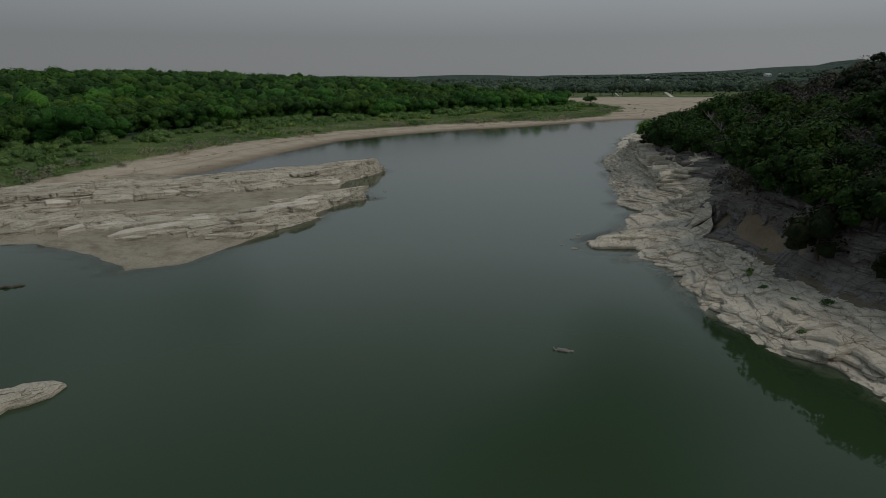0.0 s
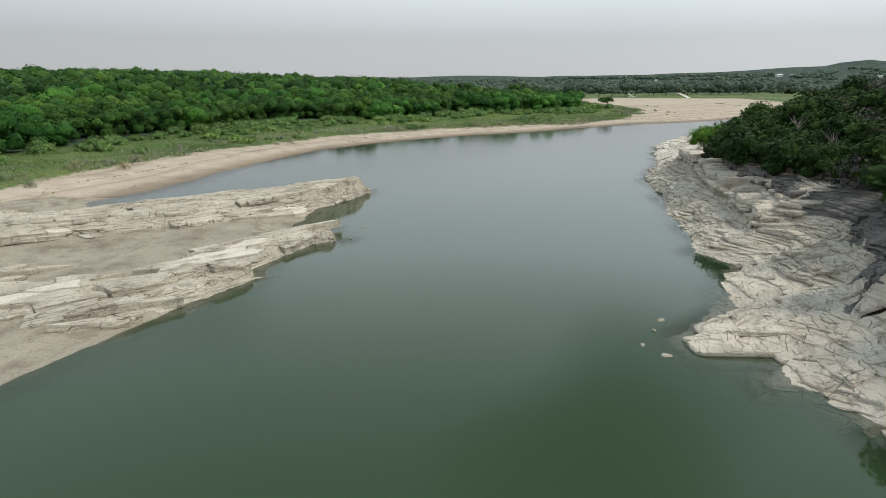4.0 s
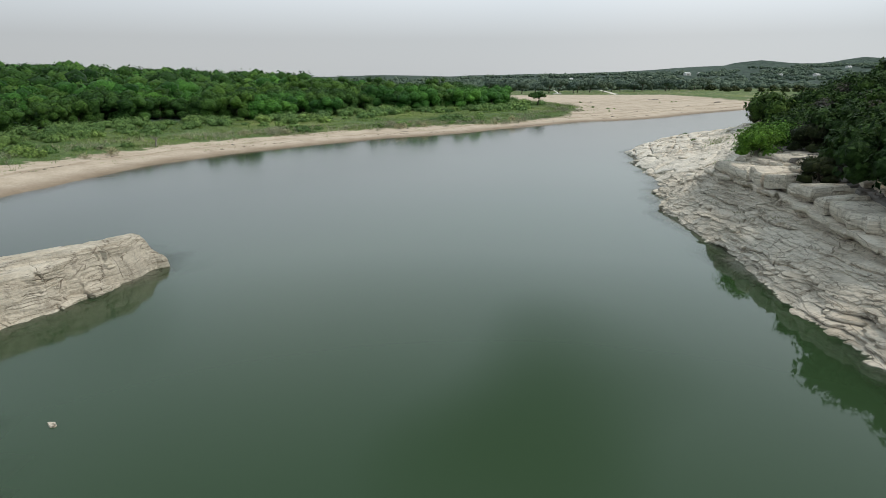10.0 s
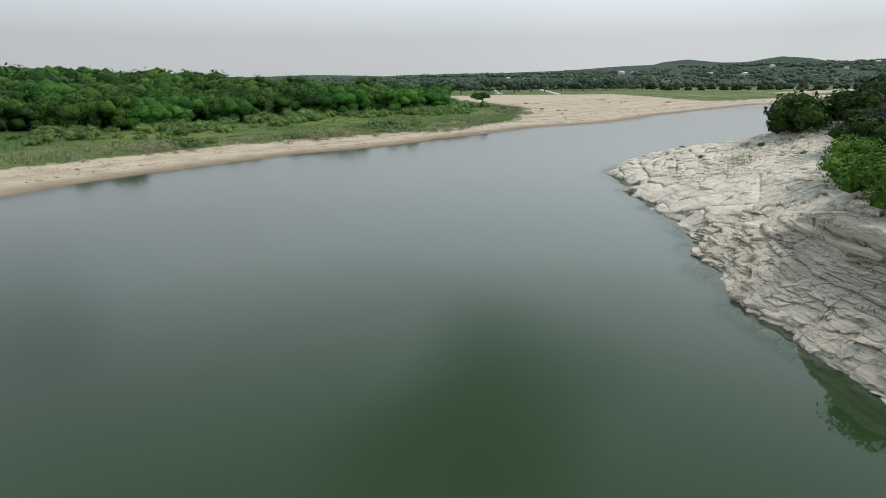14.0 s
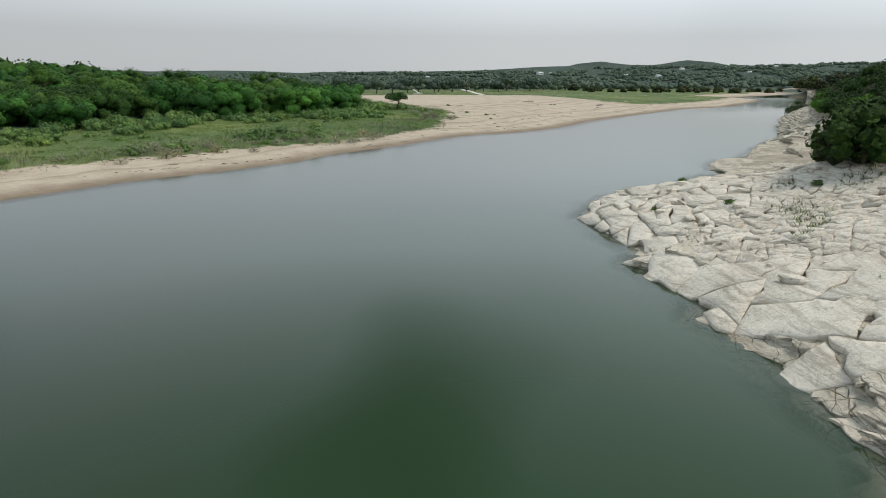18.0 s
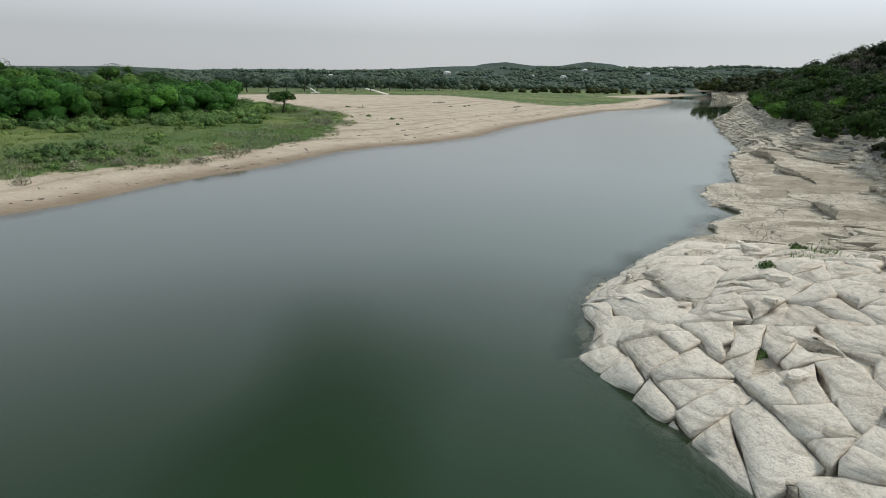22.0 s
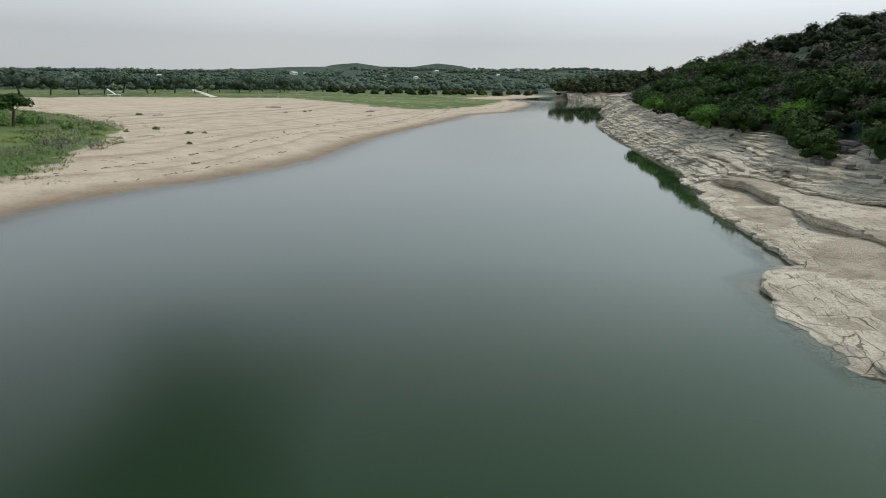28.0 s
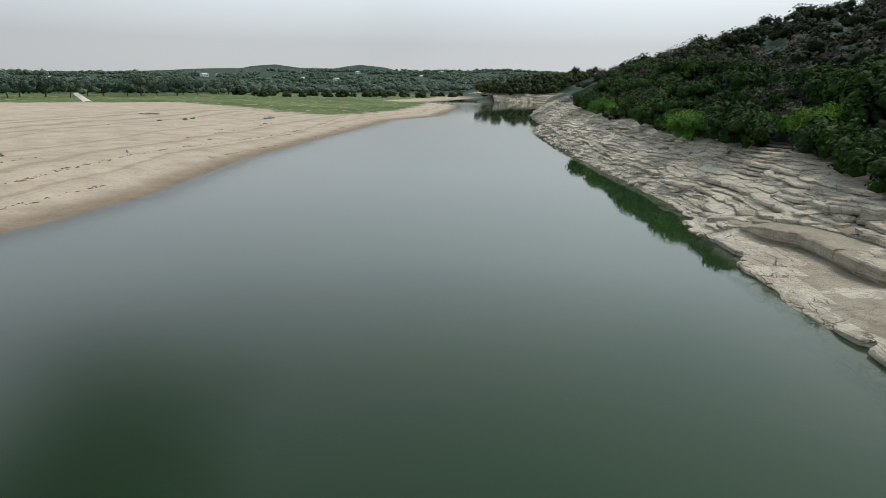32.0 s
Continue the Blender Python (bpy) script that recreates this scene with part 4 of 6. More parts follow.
def courses(owner, line, u0, u1, level, beds, seed, stone, rest, keep, ragged=0.5, lost=0.06, wave=0.5, scale=None, most=300, deepest=3.2, reach=28.0, under=0.1, drape=0.0, push=0.0, note="bedded limestone blocks of the ledge"):
    """Lays the beds of a bank as courses of blocks. beds: height of the foot, thickness, shortest and longest block, wear."""
    r = np.random.default_rng(seed)
    us = np.arange(u0, u1 + 0.4, 0.4)
    P = np.stack([np.interp(us, line[0], line[1][:, i]) for i in (0, 1)], 1)
    N = np.stack([np.interp(us, line[0], line[2][:, i]) for i in (0, 1)], 1)
    S = np.arange(-7, reach, 0.15)
    L = np.maximum.accumulate(level(P[:, :1] + N[:, :1] * S, P[:, 1:] + N[:, 1:] * S)[0], 1) + S * 1e-4
    sway = fbm(us / 20, us * 0, seed, 4) * wave
    grow = np.ones(len(us)) if scale is None else scale(P[:, 0], P[:, 1])
    spare_v, spare_f, spare_n, found = [], [], 0, []
    for k, (z0, thick, short, long, worn) in enumerate(beds):
        lo, hi = z0 * grow + sway, (z0 + thick) * grow + sway
        front = np.array([np.interp(lo[i] + 0.3 * thick, L[i], S, right=99) for i in range(len(us))])
        back = np.array([np.interp(hi[i] + 0.1 * thick, L[i], S, right=S[-1]) for i in range(len(us))])
        front = front - push + ragged * fbm(us / 6, us * 0 + 3.1 * k, seed + 5, 3) * 1.4
        u = u0 - r.random() * long
        while u < u1:
            size = short + (long - short) * r.random() ** 1.6
            a, b = u, u + size
            u = b + (r.random() * size if r.random() < lost else 0)
            a, b = max(a, u0), min(b, u1)
            if b - a < 0.25:
                continue
            m = max(3, min(9, int((b - a) / 0.42) + 2))
            at = np.linspace(a + 0.012, b - 0.012, m)
            f = np.interp(at, us, front)
            if f.max() > 90:
                continue
            bow = np.linspace(-1, 1, m) - 0.5 * r.normal()
            f = f + ragged * float(np.clip(r.normal(), -1.6, 1.6)) * 0.42 * min(1.0, thick * 3 + 0.3) + r.normal(size=m) * 0.07
            f = f + min(0.16 * (b - a), 0.5) * r.random() * np.abs(bow) ** 1.5
            g = np.minimum(np.maximum(np.interp(at, us, back), f.max()) + 0.35 + 0.3 * r.random(), f + deepest)
            lean = r.normal() * 0.35
            rim = np.concatenate([np.stack([at, f], 1), np.stack([at[::-1] + lean, g[::-1]], 1)])
            px = np.interp(rim[:, 0], us, P[:, 0]) + np.interp(rim[:, 0], us, N[:, 0]) * rim[:, 1]
            py = np.interp(rim[:, 0], us, P[:, 1]) + np.interp(rim[:, 0], us, N[:, 1]) * rim[:, 1]
            mid_u = 0.5 * (a + b)
            z_top = float(np.interp(mid_u, us, hi)) + r.normal() * 0.14 * thick
            if z_top < 0.06:
                continue
            cx, cy = px.mean(), py.mean()
            sx, sy = r.normal(size=2) * 0.03
            tx, ty = np.interp(b, us, P[:, 0]) - np.interp(a, us, P[:, 0]), np.interp(b, us, P[:, 1]) - np.interp(a, us, P[:, 1])
            fall = drape * (float(np.interp(mid_u, us, hi)) - float(np.interp(mid_u, us, lo))) / max(0.3, float(np.interp(mid_u, us, back)) - f.mean() + 0.3 * thick)
            fall = min(fall, 0.8)
            nx, ny = np.interp(mid_u, us, N[:, 0]), np.interp(mid_u, us, N[:, 1])
            sx, sy = sx + fall * nx, sy + fall * ny
            z_top -= 0.25 * fall * (g.mean() - f.mean())
            pinch = r.uniform(-1, 1) * 0.7 * thick / (b - a) ** 2
            sx, sy = sx + pinch * tx, sy + pinch * ty

            def top(p, q, z_top=z_top, cx=cx, cy=cy, sx=sx, sy=sy, k=k, thick=thick):
                return z_top + (p - cx) * sx + (q - cy) * sy + fbm(p / 0.7, q / 0.7, seed + k, 3) * min(0.2, 0.6 * thick)

            found.append((np.stack([px, py], 1), top, thick * 1.05 + 0.05, worn, np.array([cx, cy])))
    middles = np.array([e[4] for e in found])
    _, d, fy = level(middles[:, 0], middles[:, 1])
    ok = keep(middles[:, 0], middles[:, 1], d, fy)
    made = 0
    for i in np.argsort(d):
        if not ok[i]:
            continue
        v, f, at = block_mesh(found[i][0], found[i][1], found[i][2], r, found[i][3] * r.uniform(0.4, 1.1), under * r.uniform(0.2, 1.8))
        if made < most:
            part("block", mesh_from("block", v, f, stone(r, d[i], fy[i])), owner).location = at
            made += 1
        else:
            spare_v.append(v + at)
            spare_f.append(f + spare_n)
            spare_n += len(v)
    if spare_v:
        tagged(part("stonework", mesh_from("stonework", np.concatenate(spare_v), np.concatenate(spare_f), rest), owner), note, kind="stuff")


def thin_beds(seed, lo, hi, thin, thick, short, long, worn, swell=0.0):
    """A pile of beds of mixed thickness."""
    r = np.random.default_rng(seed)
    out, z = [], lo
    while z < hi:
        t = thin + (thick - thin) * r.random() ** 1.7 + swell * (z - lo)
        out.append((z, t, short + t, long + 4 * t, worn + 0.12 * t))
        z += t
    return out


def pick_stone(grey_from, pale=False):
    def choose(r, d, fy):
        if d > grey_from and r.random() < 0.7:
            return ROCK_GREY
        return ROCK_PALE if pale or r.random() < 0.2 else ROCK
    return choose


def section(label, lo, hi, du, thick, seed, stuff, **form):
    verts, faces = ledges(BANK_LINE, line_u(lo), line_u(hi), du, thick, seed, **form) if hi < 350 else ledges(BEND_LINE, 0, BEND_LINE[0][-1], du, thick, seed, **form)
    me = mesh_from("rock_ledge", verts, faces, stuff)
    mid = verts[faces].mean(1)
    _, dr, fy = plan(mid[:, 0], mid[:, 1])
    uneven = fbm(mid[:, 0] / 3, mid[:, 1] / 3, 63, 3) * 2.2
    grey = (dr + uneven > scrub_from(fy) - 1.0 + 3.0 * smooth(66, 74, fy) * smooth(300, 200, fy)).astype(np.int32)
    foot = mid[:, 2] - bank_height(np.full(len(mid), 5.0), fy)
    grey = np.where((fy < 60) & (foot + 0.15 * uneven > 0.2) & (dr > 5.0), 1, grey)
    soil = (fy < 47) & (foot > 0.05) & (foot < 0.3) & (fbm(mid[:, 0] / 2.5, mid[:, 1] / 2.5, 67, 3) > 0.03) & (dr + uneven > 4.6)
    me.materials.append(ROCK_GREY)
    me.materials.append(SOIL)
    muddy = (fy > 158) & (fy < 192) & (dr + uneven > 1.5) & (fbm(mid[:, 0] / 5, mid[:, 1] / 5, 66, 4) > 0.0) & (mid[:, 2] < 1.5)
    me.materials.append(MUD)
    me.polygons.foreach_set("material_index", np.where(muddy, 3, np.where(soil, 2, grey)).astype(np.int32))
    return tagged(new("rock_ledge", me), label, "rock ledge", kind="structure")


ledge_cliff = section("cracked limestone ledge under a dark undercut cliff", 6, 66.6, 0.16, 0.2, 311, ROCK_BANK, under=0.4, even=0.3, ragged=0.8, sink=0.1, rows_on_tread=2, blocky=0.6)
ledge_beds = section("steep limestone bank of thin stepped beds", 66, 114.6, 0.15, 0.125, 331, ROCK_BANK, under=0.24, even=0.3, ragged=0.75, rows_on_tread=1, sink=0.0, blocky=0.55)
ledge_slabs = section("broad shore of pale limestone slabs", 113.4, 158.6, 0.25, 0.3, 351, ROCK, sink=0.2, reach=34)
ledge_mud = section("low limestone shelf smeared with dried mud", 157.6, 190.8, 0.26, 0.5, 371, ROCK, under=0.35, even=0.06, ragged=0.6, rows_on_tread=5, reach=34, levels=(-0.9, -0.15, 0.26), sway=0.3)
ledge_far = section("long stepped limestone ledges under green scrub", 190, 310, 0.24, 0.2, 391, ROCK, under=0.5, even=0.35, ragged=1.1, rows_on_tread=2, sink=0.0)
section("pale limestone cliff at the bend of the river", 380, 430, 0.7, 0.9, 397, ROCK, even=0.05, ragged=1.2)
iv, ifc = rock_patch(-48, -5, 40, 101, 0.15, isle_rock)
isle_me = mesh_from("rock_spit", iv, ifc, ROCK)
isle_me.materials.append(MUD)
im = iv[ifc].mean(1)
isle_me.polygons.foreach_set("material_index", (isle_base(im[:, 0], im[:, 1])[2] + fbm(im[:, 0] / 2, im[:, 1] / 2, 64, 3) * 0.5 < 0.3).astype(np.int32))
isle = tagged(new("rock_spit", isle_me), "low limestone spit with mud running into the river", "rock spit", kind="structure")



def low_shelf(fy, d):
    """The flat sheet of rock that reaches into the river."""
    return (fy > 48.5) & (fy < 60.5) & (d < 6.2)


def bank_grey(edge, stone=ROCK):
    def choose(r, d, fy):
        if d > scrub_from(np.array([fy]))[0] - edge and r.random() < 0.8:
            return ROCK_GREY
        return stone
    return choose


# jointed blocks by the cliff, with the flat shelf left as broad sheets
courses(ledge_cliff, BANK_LINE, line_u(8), line_u(66.4), right_level, thin_beds(401, -0.3, 1.9, 0.16, 0.42, 0.4, 1.5, 0.03), 301, bank_grey(1.2, ROCK_BANK), ROCK_BANK,
        lambda x, y, d, fy: (d > -0.2) & (d < 5.4) & ~low_shelf(fy, d) & (fy > 8) & (vnoise(x / 1.7, y / 1.7, 441) > 0.4), ragged=0.55, wave=0.35, deepest=1.8, drape=0.5, under=0.14)
slab_field(ledge_cliff, right_level, (10, 30, 44, 64), radians(72), 1.7, lambda x, y, d, fy: 3.2 + 2.0 * vnoise(x / 4, y / 4, 61), lambda x, y, d, fy: (d > -0.2) & low_shelf(fy, d), lambda r, d, fy: ROCK_BANK, 309, lift=-0.06, uneven=0.01, crease=0.03, gap=0.01, tilt=0.8, drape=0.75, broken=lambda x, y, d: 1.2 + 7 * vnoise(x / 2.2, y / 2.2, 71), lost=0.12, rest=ROCK_BANK, sway=0.015, dome=0.03, depth=0.4, skew=0.5, most=80)
# thin beds rising to a massive band, with dark weathered blocks set back on top
BED_SCALE = lambda x, y: np.interp(y, [60, 68, 85, 95, 106, 115], [0.75, 0.82, 1.0, 1.18, 1.12, 0.8])
courses(ledge_beds, BANK_LINE, line_u(66), line_u(121), right_level, thin_beds(402, -0.25, 2.55, 0.06, 0.2, 0.4, 2.6, 0.008), 302, bank_grey(0.3, ROCK_BANK), ROCK_BANK,
        lambda x, y, d, fy: (d > -0.2) & (d < 9) & (fy > 65.5) & (fy < 121) & (vnoise(x / 1.3, y / 1.3, 442) > 0.62 - 0.25 * smooth(113, 115, fy)), ragged=0.5, wave=0.35, scale=BED_SCALE, deepest=1.2, under=0.16, drape=0.5, note="thin broken limestone beds of the bank")
courses(ledge_beds, BANK_LINE, line_u(66), line_u(112), right_level, [(2.6, 0.28, 1.0, 3.0, 0.05), (2.88, 0.85, 1.8, 4.6, 0.16), (3.73, 0.3, 0.8, 2.4, 0.08), (4.03, 0.38, 0.8, 2.2, 0.1), (4.41, 0.4, 0.8, 2.2, 0.12), (4.81, 0.45, 0.8, 2.4, 0.12)], 312, bank_grey(0.2, ROCK_BANK), ROCK_BANK,
        lambda x, y, d, fy: (d > 1.5) & (d < scrub_from(fy) + 2.5) & (fy > 66) & (fy < 114), drape=0.1, push=0.55, ragged=0.45, wave=0.35, scale=BED_SCALE, lost=0.03, deepest=3.0, most=200, under=0.4)
# broad rounded slabs, split by long straight joints; smaller blocks higher up
slab_field(ledge_slabs, right_level, (24, 72, 106, 166), radians(50), 1.3, lambda x, y, d, fy: 4.2 + 3.2 * vnoise(x / 9, y / 9, 63) - 2.2 * smooth(6, 11, d), lambda x, y, d, fy: (d > -0.8) & (d < scrub_from(fy) + 1.5) & (fy > 111 + 9 * smooth(5.5, 2.5, d)) & (fy < 157), pick_stone(14.5, True), 303, lift=0.05, gap=0.005, uneven=0.03, sway=0.02, crease=0.05, worn=0.05, rest=ROCK_PALE, broken=lambda x, y, d: 0.5 + (9.0 * smooth(0.25, 0.6, vnoise(x / 6, y / 6, 72)) * smooth(12, 4, d) + 3.0 * smooth(5, 1.5, d)) * (0.15 + 0.85 * smooth(118, 130, y)), lost=0.04, shore_gap=-0.2, drape=0.8, dome=0.1, skew=0.2, own=0.92, rough=1.4, rounded=True)
# mud-smeared sheets with broken beds above them
courses(ledge_mud, BANK_LINE, line_u(157), line_u(191), right_level, [(1.15, 0.2, 0.5, 2.0, 0.04), (1.35, 0.24, 0.5, 2.2, 0.05), (1.6, 0.3, 0.6, 2.4, 0.06), (1.95, 0.3, 0.6, 2.2, 0.06), (2.3, 0.35, 0.6, 2.2, 0.08), (2.7, 0.4, 0.7, 2.2, 0.08), (3.1, 0.45, 0.7, 2.2, 0.1)], 304, bank_grey(1.0), ROCK,
        lambda x, y, d, fy: (d > 3.0) & (d < scrub_from(fy) + 2) & (fy > 157), ragged=0.9, wave=0.25, lost=0.22, deepest=2.6, reach=34)
courses(ledge_far, BANK_LINE, line_u(190), line_u(262), right_level, thin_beds(405, -0.2, 4.6, 0.1, 0.36, 0.6, 3.2, 0.02), 305, bank_grey(1.2), ROCK,
        lambda x, y, d, fy: (d > -0.1) & (d < scrub_from(fy) + 1) & (fy > 190) & (vnoise(x / 2.2, y / 2.2, 445) > 0.6), ragged=0.9, wave=0.6, lost=0.2, deepest=2.0, under=0.25, drape=0.4, note="long broken limestone beds above the water")


# the spit: long beds stepping up from the water on the side of each ridge
def spit_line(pts):
    return bank_line(pts, 1.6)


BACK_FACE = spit_line([(-7.6, 94.2), (-11, 88.5), (-14.6, 83), (-19, 78.5), (-24, 75.2), (-30, 71), (-38, 66.5), (-47, 61.5)])
verts, faces = ledges(BACK_FACE, 2.6, BACK_FACE[0][-1], 0.16, 0.2, 381, ragged=1.1, under=0.75, even=0.7, rows_on_tread=2, reach=3.0, level=isle_base, sway=0.25, start=-1.4)
part("bedded_face", mesh_from("bedded_face", verts, faces[:, ::-1], ROCK), isle)
slab_field(isle, isle_base, (-46, -5, 44, 80), radians(42), 5.0, lambda x, y, d, ridge: 0.75 + 0.7 * vnoise(x / 5, y / 5, 66), lambda x, y, d, ridge: (d > -0.3) & (ridge > 0.16) & (line_distance(x, y, BACK_RIDGE)[0] > 4.0) & (y > 50), pick_stone(99), 306, lift=0.12, uneven=0.13, tilt=0.35, sway=0.015, crease=0.03, gap=0.012, depth=0.7, worn=0.03, rest=ROCK, broken=lambda x, y, d: 3.0 + 5.0 * vnoise(x / 4, y / 4, 73), lost=0.3, shore_gap=0.0, grain=0.3, skew=0.2, own=0.5, most=160)


class RockTop:
    """Heights of the built rock, for what lies or grows on it."""
    def __init__(self, owners):
        from mathutils.bvhtree import BVHTree
        vs, fs, n = [], [], 0
        for ob in owners:
            for o in [ob] + list(ob.children):
                me = o.data
                vs += [v.co + o.location for v in me.vertices]
                fs += [[i + n for i in p.vertices] for p in me.polygons]
                n += len(me.vertices)
        self.tree = BVHTree.FromPolygons(vs, fs)

    def at(self, x, y, other=0.3):
        hit = self.tree.ray_cast(Vector((x, y, 60)), Vector((0, 0, -1)))[0]
        return hit.z if hit else other


rock_top = RockTop([ledge_cliff, ledge_slabs])


# ---------------------------------------------------------------- trees and bushes
def leaf_cloud(rng, lobes, count, size, flat=0.75):
    """Many small leaf clumps, set on the shells of a few lobes: vertices and quads."""
    lobes = np.array(lobes, float)
    pick = rng.choice(len(lobes), count, p=lobes[:, 3] ** 2 / (lobes[:, 3] ** 2).sum())
    way = rng.normal(size=(count, 3))
    way /= np.linalg.norm(way, axis=1, keepdims=True)
    way[:, 2] = np.where(way[:, 2] < -0.35, -way[:, 2], way[:, 2])
    depth = 0.99 - 0.36 * rng.random(count) ** 1.8
    bumpy = 1 + 0.18 * np.sin(way[:, 0] * 5 + pick * 2.1) * np.sin(way[:, 1] * 6 + pick) * np.cos(way[:, 2] * 5)
    mid = lobes[pick, :3] + way * (lobes[pick, 3] * depth * bumpy)[:, None] * (1, 1, flat)
    face = way + (0, 0, 0.35) + rng.normal(size=(count, 3)) * 0.42
    a = np.cross(face, rng.normal(size=(count, 3)))
    a /= np.linalg.norm(a, axis=1, keepdims=True) + 1e-9
    b = np.cross(a, face)
    b /= np.linalg.norm(b, axis=1, keepdims=True) + 1e-9
    s = size * (0.55 + 0.9 * rng.random(count))[:, None]
    a, b = a * s, b * s * 0.62
    v = np.stack([mid - a, mid - 0.2 * a + b, mid + a, mid - 0.1 * a - b], 1).reshape(-1, 3)
    return v, np.arange(count * 4).reshape(-1, 4)


def ball(level):
    bm = bmesh.new()
    bmesh.ops.create_icosphere(bm, subdivisions=level, radius=1)
    bm.verts.ensure_lookup_table()
    v = np.array([x.co[:] for x in bm.verts])
    f = np.array([[x.index for x in q.verts] for q in bm.faces])
    bm.free()
    return v, f


BALL = {1: ball(1), 2: ball(2)}


def foliage(rng, lobes, count, size, level=2, fill=0.86, flat=0.78):
    """A crown: uneven leafy masses with many small leaf clumps standing out of them, as triangles."""
    vs, fs, o = [], [], 0
    bv, bf = BALL[level]
    for x, y, z, r in lobes:
        w = bv * (r * fill * (1 + 0.32 * (rng.random(len(bv)) - 0.5)))[:, None]
        way = rng.normal(size=3)
        w = w * (1 + 0.16 * np.sin(4 * bv @ way))[:, None] * (1, 1, flat)
        vs.append(w + (x, y, z))
        fs.append(bf + o)
        o += len(bv)
    if count:
        lv, lf = leaf_cloud(rng, lobes, count, size, flat)
        vs.append(lv)
        fs += [lf[:, :3] + o, lf[:, (0, 2, 3)] + o]
    return np.concatenate(vs), np.concatenate(fs)


def limb(path, radii, sides=6):
    """A tapered limb along a line of points: vertices and quads."""
    verts, faces = [], []
    for k, (p, r) in enumerate(zip(path, radii)):
        for j in range(sides):
            t = 2 * math.pi * j / sides
            verts.append((p[0] + r * math.cos(t), p[1] + r * math.sin(t), p[2] + 0.3 * r * math.sin(2 * t)))
        if k:
            for j in range(sides):
                a, b = (k - 1) * sides, k * sides
                faces.append((a + j, a + (j + 1) % sides, b + (j + 1) % sides, b + j))
    return verts, faces


def trunk_mesh(name, rng, height, radius, lobes, bark):
    verts, faces = [], []

    def add(path, radii, sides):
        v, f = limb(path, radii, sides)
        o = len(verts)
        verts.extend(v)
        faces.extend(tuple(i + o for i in q) for q in f)

    bend = rng.normal(size=2) * 0.08 * height
    fork = (bend[0], bend[1], height * 0.42)
    add([(0, 0, -0.3), (bend[0] * 0.4, bend[1] * 0.4, height * 0.2), fork], [radius * 1.3, radius, radius * 0.8], 7)
    for x, y, z, r in lobes:
        add([fork, ((fork[0] + x) / 2 + rng.normal() * 0.15, (fork[1] + y) / 2, (fork[2] + z) / 2 + 0.2), (x, y, z)], [radius * 0.62, radius * 0.4, radius * 0.12], 5)
    return mesh_from(name, verts, faces, bark, True)


def make_tree(rng, name, label, category, height, spread, leaf, count, size, lobes_n=6, bark=None, low=False, fill=0.8, level=1, lobe=1.0):
    """One tree or bush, with trunk and crown, standing at the origin."""
    lobes = []
    for k in range(lobes_n):
        t = 2.4 * k + rng.random()
        r = spread * (0.15 + 0.42 * rng.random()) if k else 0
        zc = height * (0.40 + 0.3 * rng.random()) if low else height * (0.52 + 0.26 * rng.random())
        zc = height * 0.72 if k == 0 else zc
        lobes.append((r * math.cos(t), r * math.sin(t), zc, lobe * spread * (0.26 + 0.16 * rng.random())))
    if low:
        lobes += [(spread * 0.4 * math.cos(t), spread * 0.4 * math.sin(t), height * 0.22, spread * 0.28) for t in (0.5, 2.2, 3.9, 5.4)]
    v, f = foliage(rng, lobes, count, size, level, fill)
    base = tagged(new(name), label, category)
    part("trunk", trunk_mesh(name + "_trunk", rng, height, 0.03 * height + 0.03, lobes[:6], bark or BARK), base)
    crown = mesh_from(name + "_crown", v, f, leaf, True)
    attribute(crown, "tone", np.full(len(v), 0.25 + 0.5 * rng.random()))
    part("crown", crown, base)
    return base


rng = np.random.default_rng(11)


def height_at(xs, ys):
    return ground_height(np.asarray(xs, float), np.asarray(ys, float))[0]


def scatter(count, box, accept, spacing, seed):
    """Places in a box that accept() takes, no two nearer than spacing."""
    r = np.random.default_rng(seed)
    x = r.uniform(box[0], box[1], count)
    y = r.uniform(box[2], box[3], count)
    ok = accept(x, y)
    x, y = x[ok], y[ok]
    taken, out = {}, []
    for px, py in zip(x, y):
        key = (int(px // spacing), int(py // spacing))
        near = [q for i in (-1, 0, 1) for j in (-1, 0, 1) for q in taken.get((key[0] + i, key[1] + j), ())]
        if all((px - a) ** 2 + (py - b) ** 2 > spacing * spacing for a, b in near):
            taken.setdefault(key, []).append((px, py))
            out.append((px, py))
    return np.array(out).reshape(-1, 2)


def merged(name, variants, places, zs, scales, r):
    """Crowns of far trees joined into one mesh; variants are (vertices, quads)."""
    vs, fs, tone, o = [], [], [], 0
    for (px, py), pz, s in zip(places, zs, scales):
        v, f = variants[r.integers(len(variants))]
        t = r.uniform(0, 6.28)
        c, n = math.cos(t), math.sin(t)
        w = v * (s, s, s * r.uniform(0.82, 1.15))
        vs.append(np.stack([w[:, 0] * c - w[:, 1] * n + px, w[:, 0] * n + w[:, 1] * c + py, w[:, 2] + pz], -1))
        fs.append(f + o)
        tone.append(np.full(len(v), r.random()))
        o += len(v)
    return np.concatenate(vs), np.concatenate(fs), np.concatenate(tone)


def crown_variant(r, height, spread, count, size, lobes_n=4, level=2, fill=0.74):
    lobes = [(0, 0, height * 0.7, spread * 0.4)]
    for k in range(lobes_n):
        t = 6.28 * k / lobes_n + r.random()
        d = spread * (0.2 + 0.35 * r.random())
        lobes.append((d * math.cos(t), d * math.sin(t), height * (0.3 + 0.35 * r.random()), spread * (0.25 + 0.15 * r.random())))
    return foliage(r, lobes, count, size, level, fill)


